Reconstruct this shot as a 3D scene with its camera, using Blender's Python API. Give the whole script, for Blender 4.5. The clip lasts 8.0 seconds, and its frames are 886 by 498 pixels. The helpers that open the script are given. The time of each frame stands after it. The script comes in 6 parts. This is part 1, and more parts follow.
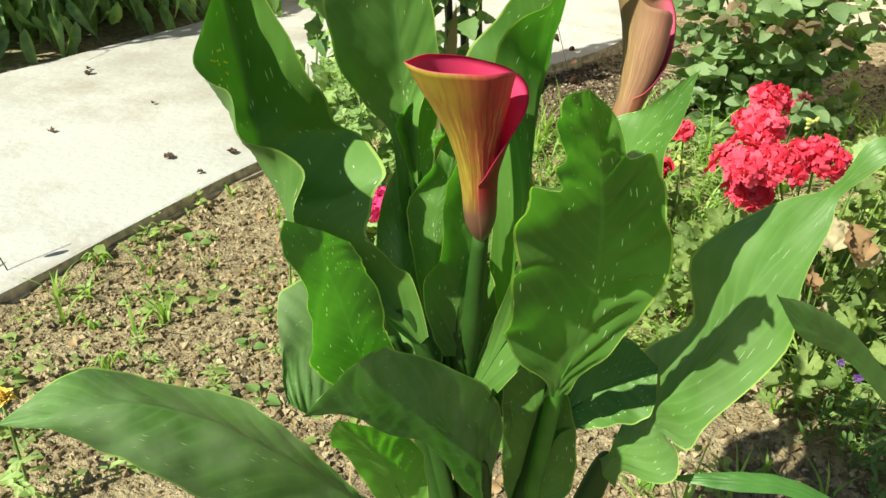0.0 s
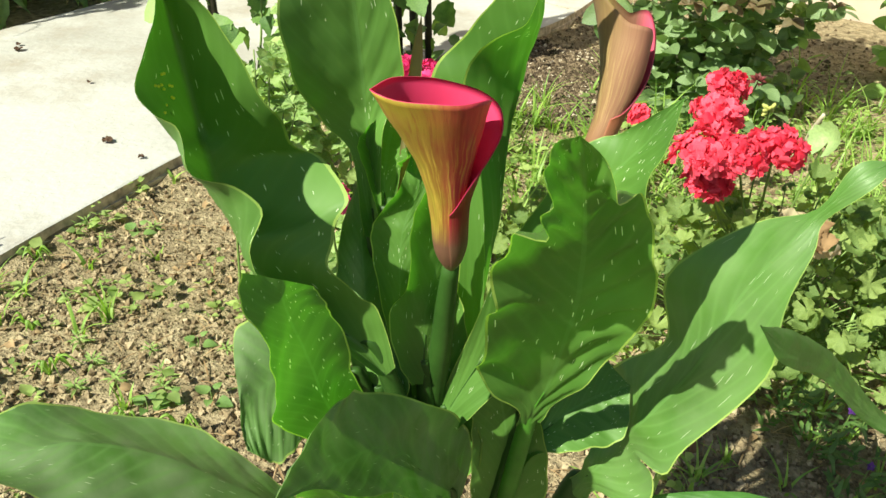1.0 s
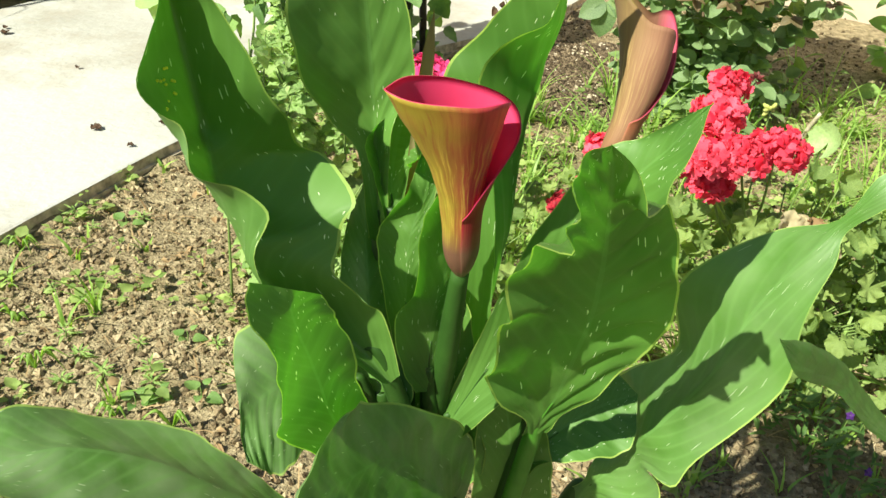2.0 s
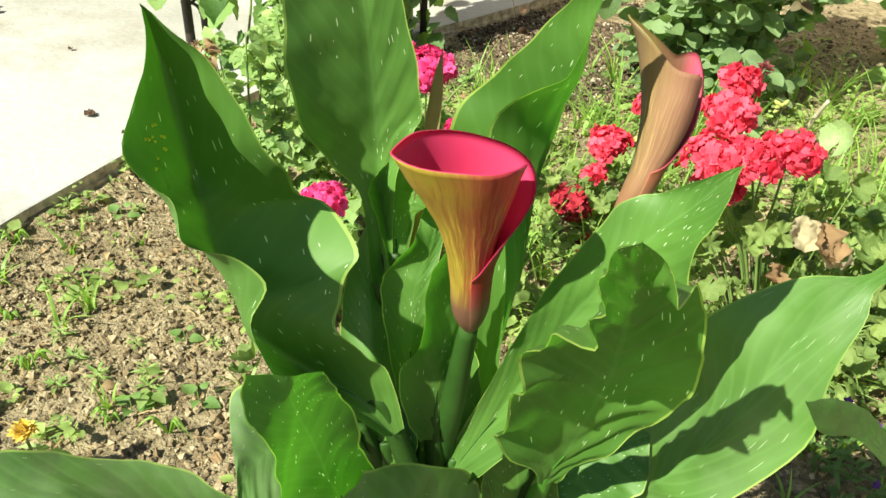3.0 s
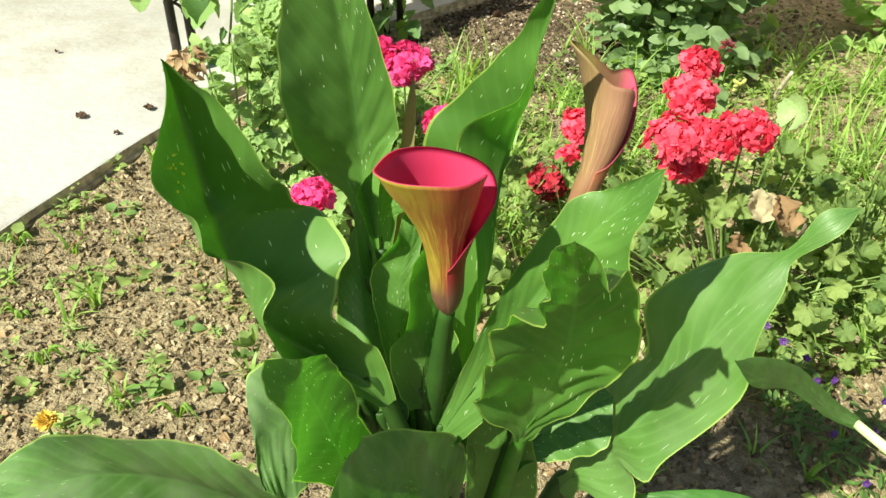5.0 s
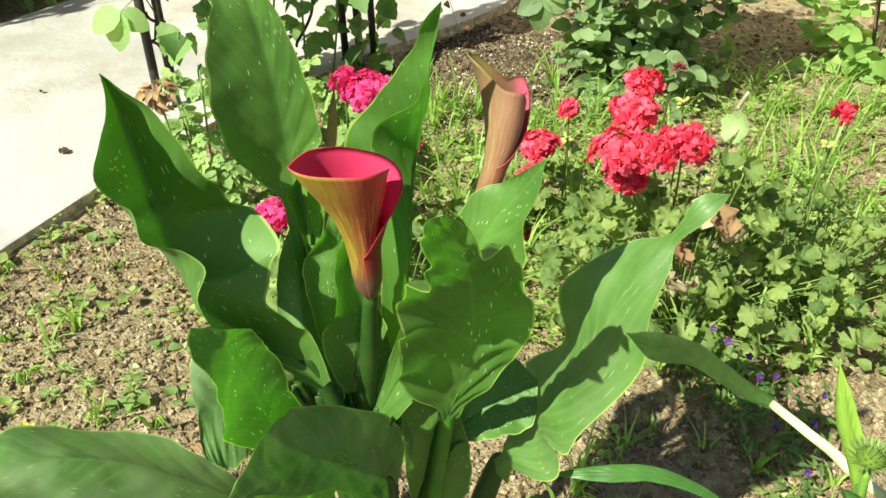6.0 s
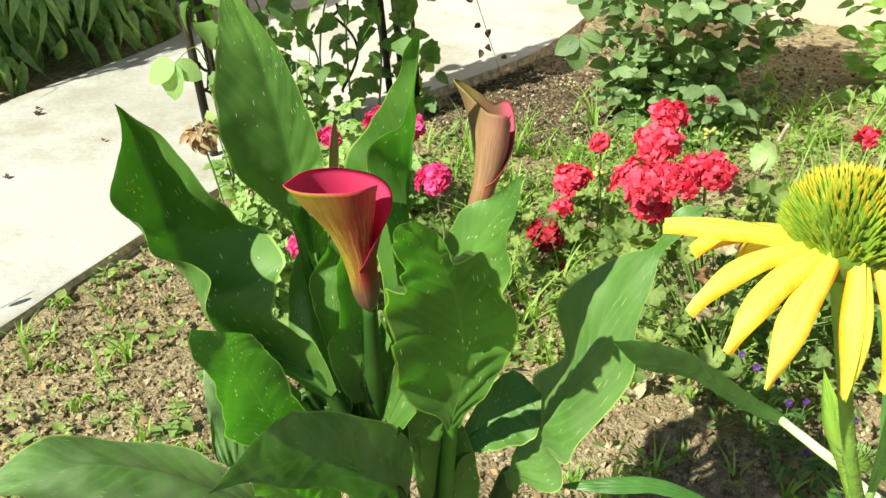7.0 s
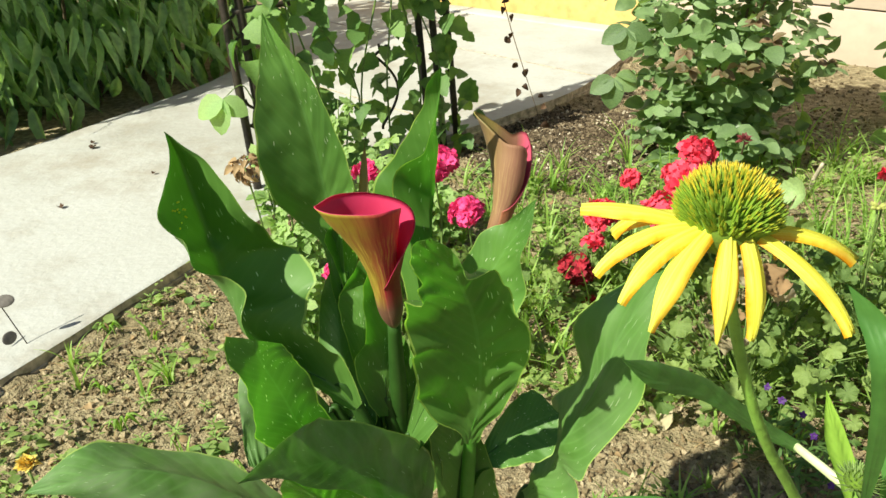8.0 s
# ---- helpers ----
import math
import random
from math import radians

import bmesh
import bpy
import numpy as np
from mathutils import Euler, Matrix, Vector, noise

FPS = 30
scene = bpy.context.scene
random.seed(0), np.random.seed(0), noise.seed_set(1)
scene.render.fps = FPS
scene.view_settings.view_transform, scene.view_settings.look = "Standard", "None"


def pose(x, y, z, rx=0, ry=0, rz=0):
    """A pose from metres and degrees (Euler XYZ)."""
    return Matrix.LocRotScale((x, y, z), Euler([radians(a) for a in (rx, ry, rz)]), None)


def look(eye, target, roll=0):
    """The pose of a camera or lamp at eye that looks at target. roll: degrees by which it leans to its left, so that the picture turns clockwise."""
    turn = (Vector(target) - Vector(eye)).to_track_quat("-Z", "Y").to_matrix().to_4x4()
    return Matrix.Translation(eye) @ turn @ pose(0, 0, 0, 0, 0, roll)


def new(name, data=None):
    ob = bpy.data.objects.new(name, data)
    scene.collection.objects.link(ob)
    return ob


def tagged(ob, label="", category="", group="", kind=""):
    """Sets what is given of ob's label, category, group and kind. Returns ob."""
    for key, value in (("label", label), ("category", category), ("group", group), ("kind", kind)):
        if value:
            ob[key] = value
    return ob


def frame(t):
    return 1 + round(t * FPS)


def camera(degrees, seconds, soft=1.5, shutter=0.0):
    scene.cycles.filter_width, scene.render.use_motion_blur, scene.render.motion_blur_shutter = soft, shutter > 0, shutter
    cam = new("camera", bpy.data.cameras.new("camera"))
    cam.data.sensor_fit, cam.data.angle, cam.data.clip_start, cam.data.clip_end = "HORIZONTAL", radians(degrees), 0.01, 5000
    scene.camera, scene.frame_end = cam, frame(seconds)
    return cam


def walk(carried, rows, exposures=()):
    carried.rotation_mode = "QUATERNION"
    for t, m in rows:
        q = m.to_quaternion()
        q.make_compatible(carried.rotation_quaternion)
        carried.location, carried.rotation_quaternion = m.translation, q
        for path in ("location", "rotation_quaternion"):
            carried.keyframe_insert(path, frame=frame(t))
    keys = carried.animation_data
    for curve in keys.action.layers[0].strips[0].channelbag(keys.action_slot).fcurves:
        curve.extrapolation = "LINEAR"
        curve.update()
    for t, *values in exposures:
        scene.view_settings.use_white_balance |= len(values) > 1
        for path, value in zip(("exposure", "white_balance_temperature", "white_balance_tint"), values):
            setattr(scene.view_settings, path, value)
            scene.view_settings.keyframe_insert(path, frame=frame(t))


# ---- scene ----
cam = camera(54.0, 8.0, 1.5)
PATH = [
    (0, (0.172, 0.072, 0.884), (0.064, 1.824, -0.074), 2.0),
    (0.5, (0.16, 0.103, 0.896), (0.127, 1.838, -0.098), 2.7),
    (1, (0.154, 0.125, 0.902), (0.172, 1.845, -0.118), 3.3),
    (2.3, (0.137, 0.164, 0.898), (0.19, 1.863, -0.157), 4.9),
    (2.5, (0.142, 0.179, 0.909), (0.189, 1.865, -0.166), 4.6),
    (3, (0.13, 0.202, 0.926), (0.19, 1.871, -0.174), 5.2),
    (3.5, (0.127, 0.213, 0.945), (0.197, 1.861, -0.187), 5.0),
    (4, (0.12, 0.204, 0.96), (0.199, 1.844, -0.182), 5.1),
    (4.2, (0.116, 0.195, 0.968), (0.197, 1.834, -0.175), 5.1),
    (5.3, (0.147, 0.112, 0.991), (0.243, 1.751, -0.152), 2.7),
    (5.5, (0.158, 0.096, 0.996), (0.264, 1.746, -0.13), 2.7),
    (6, (0.189, 0.055, 1.001), (0.286, 1.738, -0.076), 1.8),
    (6.5, (0.223, 0.026, 1.0), (0.265, 1.734, -0.04), 0.3),
    (7, (0.244, 0.003, 1.003), (0.198, 1.741, 0.015), -1.4),
    (7.5, (0.256, -0.02, 1.006), (0.154, 1.742, 0.065), -1.9),
    (8, (0.264, -0.046, 1.013), (0.123, 1.731, 0.105), -2.0),
]
walk(cam, [(t, look(eye, target, roll)) for t, eye, target, roll in PATH], exposures=[(0.0, 1.00, 6650, 0), (1.0, 1.09, 6650, 0), (3.0, 1.20, 6650, 0), (5.5, 1.13, 6650, 0), (7.0, 1.08, 6650, 0), (8.0, 0.89, 6650, 0)])

# ---- daylight: a clear morning sky and one sun from the left, over the camera side ----
SUN_ELEVATION, SUN_TRAVEL = 43.0, 42.0  # degrees above the ground; heading of the light, from +x towards +y
travel = Vector((math.cos(radians(SUN_TRAVEL)) * math.cos(radians(SUN_ELEVATION)),
                 math.sin(radians(SUN_TRAVEL)) * math.cos(radians(SUN_ELEVATION)), -math.sin(radians(SUN_ELEVATION))))
world = bpy.data.worlds.new("sky")
scene.world = world
world.use_nodes = True
sky = world.node_tree.nodes.new("ShaderNodeTexSky")
sky.sky_type, sky.sun_disc = "NISHITA", False
sky.sun_elevation = radians(SUN_ELEVATION)
sky.sun_rotation = math.atan2(-travel.x, -travel.y)
back = world.node_tree.nodes["Background"]
back.inputs["Strength"].default_value = 0.050
world.node_tree.links.new(sky.outputs[0], back.inputs[0])
sun_data = bpy.data.lights.new("sun", "SUN")
sun_data.energy, sun_data.angle, sun_data.color = 5.0, radians(0.6), (1.0, 0.96, 0.82)
sun = new("sun", sun_data)
sun.matrix_world = look(-travel * 20 + Vector((0, 1, 0)), (0, 1, 0))

# ---- materials ----
def material(name, colour, rough=0.6, spec=0.4):
    m = bpy.data.materials.new(name)
    m.use_nodes = True
    b = m.node_tree.nodes["Principled BSDF"]
    b.inputs["Base Color"].default_value = (*colour, 1)
    b.inputs["Roughness"].default_value = rough
    b.inputs["Specular IOR Level"].default_value = spec
    return m, m.node_tree, b


def add(nt, kind, **values):
    n = nt.nodes.new("ShaderNode" + kind)
    for key, value in values.items():
        if key in n.inputs:
            n.inputs[key].default_value = value
    return n


def ramp(nt, source, stops):
    r = nt.nodes.new("ShaderNodeValToRGB")
    e = r.color_ramp.elements
    while len(e) < len(stops):
        e.new(0.5)
    for item, (at, c) in zip(e, stops):
        item.position, item.color = at, (*c, 1) if len(c) == 3 else c
    nt.links.new(source, r.inputs[0])
    return r.outputs[0]


def mixed(nt, factor, a, b, mode="MIX"):
    m = nt.nodes.new("ShaderNodeMix")
    m.data_type, m.blend_type = "RGBA", mode
    for value, socket in ((factor, m.inputs[0]), (a, m.inputs[6]), (b, m.inputs[7])):
        if isinstance(value, bpy.types.NodeSocket):
            nt.links.new(value, socket)
        elif isinstance(value, tuple):
            socket.default_value = (*value, 1)
        else:
            socket.default_value = value
    return m.outputs[2]


def maths(nt, operation, a, b=0.0, c=0.0):
    m = nt.nodes.new("ShaderNodeMath")
    m.operation = operation
    for value, socket in zip((a, b, c), m.inputs):
        if isinstance(value, bpy.types.NodeSocket):
            nt.links.new(value, socket)
        else:
            socket.default_value = value
    return m.outputs[0]


def bumped(nt, b, height, strength, distance):
    n = nt.nodes.new("ShaderNodeBump")
    n.inputs["Strength"].default_value, n.inputs["Distance"].default_value = strength, distance
    nt.links.new(height, n.inputs["Height"])
    nt.links.new(n.outputs[0], b.inputs["Normal"])
    return n.outputs[0]


def noisy(nt, scale, detail=4, vector=None, rough=0.55):
    n = nt.nodes.new("ShaderNodeTexNoise")
    n.inputs["Scale"].default_value, n.inputs["Detail"].default_value, n.inputs["Roughness"].default_value = scale, detail, rough
    v = vector
    if v is None:
        v = nt.nodes.new("ShaderNodeTexCoord").outputs["Object"]
    nt.links.new(v, n.inputs["Vector"])
    return n.outputs[0]


def through_light(m, nt, b, colour, share, normal=None):
    """Lets part of the light through a thin leaf or petal."""
    t = nt.nodes.new("ShaderNodeBsdfTranslucent")
    if isinstance(colour, bpy.types.NodeSocket):
        nt.links.new(colour, t.inputs[0])
    else:
        t.inputs[0].default_value = (*colour, 1)
    if normal is not None:
        nt.links.new(normal, t.inputs["Normal"])
    mix = nt.nodes.new("ShaderNodeMixShader")
    mix.inputs[0].default_value = share
    nt.links.new(b.outputs[0], mix.inputs[1])
    nt.links.new(t.outputs[0], mix.inputs[2])
    nt.links.new(mix.outputs[0], nt.nodes["Material Output"].inputs[0])


def calla_leaf_material(name="calla_leaf", dull=0.0, pale=0.0, thin=0.14):
    m, nt, b = material(name, (0.05, 0.13, 0.03), 0.5, 0.50 + 0.1 * dull)
    uv = nt.nodes.new("ShaderNodeUVMap").outputs[0]
    sep = add(nt, "SeparateXYZ")
    nt.links.new(uv, sep.inputs[0])
    side = maths(nt, "ABSOLUTE", maths(nt, "MULTIPLY_ADD", sep.outputs[0], 2.0, -1.0))
    patch = noisy(nt, 9, 3)
    green = ramp(nt, patch, [(0.3, (0.047, 0.122, 0.017)), (0.7, (0.096, 0.208, 0.035))])
    if pale:
        green = mixed(nt, pale, green, (0.17, 0.36, 0.05))
    if dull:
        # bloom paints a patchy grey light sheen into the green, stronger with dull
        bloom = ramp(nt, noisy(nt, 26, 5), [(0.36, (0, 0, 0)), (0.70, (1, 1, 1))])
        green = mixed(nt, maths(nt, "MULTIPLY", bloom, 0.75 * dull), green, (0.17, 0.24, 0.12))
    # side veins sweep from the rib towards the tip
    sweep = maths(nt, "SUBTRACT", sep.outputs[1], maths(nt, "MULTIPLY", side, 0.22))
    vein = maths(nt, "SINE", maths(nt, "MULTIPLY_ADD", noisy(nt, 5, 2), 5.0, maths(nt, "MULTIPLY", sweep, 120.0)))
    green = mixed(nt, maths(nt, "MULTIPLY", maths(nt, "POWER", maths(nt, "MULTIPLY_ADD", vein, 0.5, 0.5), 6.0), maths(nt, "MULTIPLY", noisy(nt, 12, 4), 0.30 + 0.60 * dull)), green, (0.12, 0.24, 0.06))
    margin = maths(nt, "GREATER_THAN", side, 0.968)
    rib = maths(nt, "LESS_THAN", side, 0.03)
    green = mixed(nt, maths(nt, "MULTIPLY", margin, ramp(nt, noisy(nt, 20, 3), [(0.35, (0.25 + 1.2 * max(0, thin - 0.14),) * 3), (0.7, (0.8 + max(0, thin - 0.14),) * 3)])), green, (0.34, 0.44, 0.10))
    green = mixed(nt, maths(nt, "MULTIPLY", rib, 0.35), green, (0.11, 0.23, 0.06))
    # pale window flecks, longer than wide
    v = nt.nodes.new("ShaderNodeTexVoronoi")
    v.inputs["Scale"].default_value, v.inputs["Randomness"].default_value = 1.0, 1.0
    stretch = add(nt, "Mapping")
    stretch.inputs["Scale"].default_value = (44, 19, 1)
    nt.links.new(uv, stretch.inputs[0])
    nt.links.new(stretch.outputs[0], v.inputs["Vector"])
    chosen = maths(nt, "GREATER_THAN", add_red(nt, v.outputs["Color"]), 0.46)
    fleck = maths(nt, "MULTIPLY", maths(nt, "LESS_THAN", v.outputs["Distance"], maths(nt, "MULTIPLY_ADD", noisy(nt, 40, 1), 0.16, 0.055)), chosen)
    gate = maths(nt, "GREATER_THAN", noisy(nt, 14, 2), 0.40)
    fleck = maths(nt, "MULTIPLY", maths(nt, "MULTIPLY", fleck, gate), maths(nt, "GREATER_THAN", sep.outputs[1], 0.17))
    colour = mixed(nt, maths(nt, "MULTIPLY", fleck, 0.85 if not dull else 0.35), green, (0.62, 0.70, 0.50))
    nt.links.new(colour, b.inputs["Base Color"])
    rough = ramp(nt, noisy(nt, 30, 4), [(0.3, (0.50,) * 3), (0.7, (0.64,) * 3)])
    nt.links.new(rough, b.inputs["Roughness"])
    relief = maths(nt, "MULTIPLY_ADD", vein, 0.15, noisy(nt, 24, 3))
    bumped(nt, b, relief, 0.12, 0.003)
    lit = mixed(nt, 1.0, colour, (1.25, 2.1, 0.6), "MULTIPLY")
    through_light(m, nt, b, lit, thin)
    return m


def add_red(nt, socket):
    s = nt.nodes.new("ShaderNodeSeparateColor")
    nt.links.new(socket, s.inputs[0])
    return s.outputs[0]


def foliage_material(name, dark, light, rough=0.5, share=0.35, island=False, scale=30, glow=(2.2, 2.3, 1.0)):
    m, nt, b = material(name, dark, rough, 0.4)
    pick = nt.nodes.new("ShaderNodeNewGeometry").outputs["Random Per Island"]
    if not island:
        pick = maths(nt, "FRACT", maths(nt, "ADD", pick, nt.nodes.new("ShaderNodeObjectInfo").outputs["Random"]))
    colour = mixed(nt, pick, dark, light)
    grain = noisy(nt, scale, 4)
    colour = mixed(nt, 0.35, colour, ramp(nt, grain, [(0.3, tuple(0.55 * c for c in dark)), (0.7, tuple(1.15 * c for c in light))]))
    nt.links.new(colour, b.inputs["Base Color"])
    bumped(nt, b, grain, 0.4, 0.004)
    through_light(m, nt, b, mixed(nt, 1.0, colour, glow, "MULTIPLY"), share)
    return m


def petal_material(name, dark, light, share=0.35, scale=60, rough=0.55):
    m, nt, b = material(name, light, rough, 0.3)
    pick = maths(nt, "FRACT", maths(nt, "ADD", nt.nodes.new("ShaderNodeNewGeometry").outputs["Random Per Island"], nt.nodes.new("ShaderNodeObjectInfo").outputs["Random"]))
    colour = mixed(nt, pick, dark, light)
    grain = noisy(nt, scale, 3)
    colour = mixed(nt, maths(nt, "MULTIPLY", ramp(nt, grain, [(0.35, (0, 0, 0)), (0.75, (1, 1, 1))]), 0.6), colour, dark)
    nt.links.new(colour, b.inputs["Base Color"])
    bumped(nt, b, grain, 0.3, 0.003)
    through_light(m, nt, b, colour, share)
    return m


def ray_petal_material():
    """Lemon yellow with fine lines along the petal and amber margins and tip."""
    m, nt, b = material("ray_petal", (0.85, 0.7, 0.06), 0.5, 0.3)
    sep = add(nt, "SeparateXYZ")
    nt.links.new(nt.nodes.new("ShaderNodeUVMap").outputs[0], sep.inputs[0])
    side = maths(nt, "ABSOLUTE", maths(nt, "MULTIPLY_ADD", sep.outputs[0], 2.0, -1.0))
    worn = maths(nt, "MULTIPLY_ADD", noisy(nt, 170, 4), 0.6, maths(nt, "SUBTRACT", side, 0.30))
    line = add(nt, "CombineXYZ")
    nt.links.new(maths(nt, "MULTIPLY", sep.outputs[0], 26.0), line.inputs[0])
    nt.links.new(maths(nt, "MULTIPLY", sep.outputs[1], 1.5), line.inputs[1])
    streak = noisy(nt, 1.0, 3, line.outputs[0])
    colour = ramp(nt, streak, [(0.26, (0.84, 0.69, 0.04)), (0.46, (0.88, 0.84, 0.09)), (0.75, (0.92, 0.90, 0.20))])
    colour = mixed(nt, ramp(nt, worn, [(0.70, (0, 0, 0)), (1.00, (1, 1, 1))]), colour, (0.76, 0.34, 0.012))
    colour = mixed(nt, ramp(nt, maths(nt, "MULTIPLY_ADD", noisy(nt, 200, 3), 0.3, sep.outputs[1]), [(1.04, (0, 0, 0)), (1.3, (0.7,) * 3)]), colour, (0.76, 0.36, 0.02))
    nt.links.new(colour, b.inputs["Base Color"])
    bumped(nt, b, streak, 0.35, 0.0008)
    through_light(m, nt, b, colour, 0.32)
    return m


def soil_material():
    m, nt, b = material("soil", (0.2, 0.15, 0.1), 0.95, 0.15)
    broad, fine, grit = noisy(nt, 3.0, 4), noisy(nt, 38, 6), noisy(nt, 160, 5)
    base = ramp(nt, broad, [(0.3, (0.21, 0.165, 0.098)), (0.7, (0.46, 0.385, 0.235))])
    base = mixed(nt, 0.55, base, ramp(nt, fine, [(0.34, (0.06, 0.042, 0.026)), (0.5, (0.25, 0.195, 0.120)), (0.68, (0.50, 0.405, 0.27))]))
    straw = maths(nt, "GREATER_THAN", grit, 0.66)
    base = mixed(nt, maths(nt, "MULTIPLY", straw, 0.5), base, (0.48, 0.38, 0.26))
    nt.links.new(base, b.inputs["Base Color"])
    bumped(nt, b, maths(nt, "MULTIPLY_ADD", grit, 0.5, fine), 1.0, 0.02)
    return m


def clod_material():
    m, nt, b = material("clods", (0.2, 0.15, 0.1), 0.95, 0.15)
    pick = nt.nodes.new("ShaderNodeNewGeometry").outputs["Random Per Island"]
    base = ramp(nt, pick, [(0.0, (0.045, 0.030, 0.018)), (0.4, (0.19, 0.14, 0.08)), (0.80, (0.36, 0.285, 0.18)), (1.0, (0.60, 0.49, 0.33))])
    base = mixed(nt, 0.4, base, ramp(nt, noisy(nt, 120, 5), [(0.3, (0.09, 0.06, 0.035)), (0.7, (0.36, 0.28, 0.17))]))
    nt.links.new(base, b.inputs["Base Color"])
    bumped(nt, b, noisy(nt, 150, 4), 0.8, 0.006)
    return m


def concrete_material(name, tone):
    m, nt, b = material(name, (tone,) * 3, 0.9, 0.2)
    broad, fine = noisy(nt, 1.7, 5), noisy(nt, 55, 6)
    base = ramp(nt, broad, [(0.28, tuple(tone * c for c in (0.66, 0.63, 0.57))), (0.52, tuple(tone * c for c in (0.97, 0.955, 0.92))), (0.75, tuple(tone * c for c in (1.04, 1.03, 1.01)))])
    base = mixed(nt, 0.16, base, ramp(nt, fine, [(0.3, tuple(tone * c for c in (0.72, 0.68, 0.60))), (0.65, (tone * 1.05,) * 3)]))
    stain = ramp(nt, noisy(nt, 2.6, 8, rough=0.65), [(0.50, (0, 0, 0)), (0.72, (1, 1, 1))])
    base = mixed(nt, maths(nt, "MULTIPLY", stain, 0.75), base, tuple(tone * c for c in (0.58, 0.48, 0.36)))
    nt.links.new(base, b.inputs["Base Color"])
    bumped(nt, b, maths(nt, "MULTIPLY_ADD", broad, 0.5, fine), 0.5, 0.006)
    return m


def spathe_material(name, around, rim, foot, streak, amount, rough=0.45):
    """Outside of a calla flower: colours that change round the roll, veins running up it, a flushed rim and a dull foot."""
    m, nt, b = material(name, rim, rough, 0.4)
    uv = nt.nodes.new("ShaderNodeUVMap").outputs[0]
    sep = add(nt, "SeparateXYZ")
    nt.links.new(uv, sep.inputs[0])
    wobble = maths(nt, "MULTIPLY_ADD", noisy(nt, 28, 4), 0.14, maths(nt, "SUBTRACT", sep.outputs[1], 0.07))
    turn = maths(nt, "MULTIPLY_ADD", noisy(nt, 40, 3), 0.06, maths(nt, "SUBTRACT", sep.outputs[0], 0.03))
    skin = ramp(nt, turn, around)
    blotch = ramp(nt, noisy(nt, 45, 5), [(0.40, (0, 0, 0)), (0.65, (1, 1, 1))])
    skin = mixed(nt, maths(nt, "MULTIPLY", blotch, 0.16), skin, tuple(0.55 * a + 0.45 * c for a, c in zip(around[0][1], foot)))
    stretch = add(nt, "Mapping")
    stretch.inputs["Scale"].default_value = (85, 2.6, 1)
    bend = add(nt, "CombineXYZ")
    nt.links.new(maths(nt, "MULTIPLY_ADD", noisy(nt, 22, 2), 0.035, sep.outputs[0]), bend.inputs[0])
    nt.links.new(sep.outputs[1], bend.inputs[1])
    nt.links.new(bend.outputs[0], stretch.inputs[0])
    stripes = noisy(nt, 1.0, 5, stretch.outputs[0], 0.65)
    thin = ramp(nt, stripes, [(0.50, (0, 0, 0)), (0.66, (1, 1, 1))])
    dark = ramp(nt, stripes, [(0.34, (1, 1, 1)), (0.48, (0, 0, 0))])
    veil = ramp(nt, sep.outputs[1], [(0.18, (0, 0, 0)), (0.34, (1, 1, 1)), (0.82, (0.85, 0.85, 0.85)), (1.0, (0.1, 0.1, 0.1))])
    front = ramp(nt, sep.outputs[0], [(0.10, (0.25,) * 3), (0.18, (1, 1, 1)), (0.42, (1, 1, 1)), (0.64, (0.12,) * 3)])
    skin = mixed(nt, maths(nt, "MULTIPLY", dark, 0.5 * amount), skin, tuple(0.5 * c for c in around[1][1]))
    skin = mixed(nt, maths(nt, "MULTIPLY", maths(nt, "MULTIPLY", thin, veil), maths(nt, "MULTIPLY", front, amount)), skin, streak)
    skin = mixed(nt, ramp(nt, wobble, [(0.24, (1, 1, 1)), (0.40, (0, 0, 0))]), skin, foot)
    skin = mixed(nt, ramp(nt, wobble, [(0.01, (1, 1, 1)), (0.09, (0, 0, 0))]), skin, (0.15, 0.20, 0.05))
    skin = mixed(nt, ramp(nt, wobble, [(1.08, (0, 0, 0)), (1.20, (1, 1, 1))]), skin, rim)
    nt.links.new(skin, b.inputs["Base Color"])
    bumped(nt, b, stripes, 0.25, 0.0012)
    through_light(m, nt, b, mixed(nt, 1.0, skin, (1.3, 1.15, 0.9), "MULTIPLY"), 0.25)
    return m


def plain_material(name, colour, rough=0.6, scale=40, spread=0.25, metal=0.0, bump=0.3):
    m, nt, b = material(name, colour, rough, 0.4)
    b.inputs["Metallic"].default_value = metal
    g = noisy(nt, scale, 5)
    nt.links.new(ramp(nt, g, [(0.3, tuple(c * (1 - spread) for c in colour)), (0.7, tuple(min(1, c * (1 + spread)) for c in colour))]), b.inputs["Base Color"])
    bumped(nt, b, g, bump, 0.003)
    return m


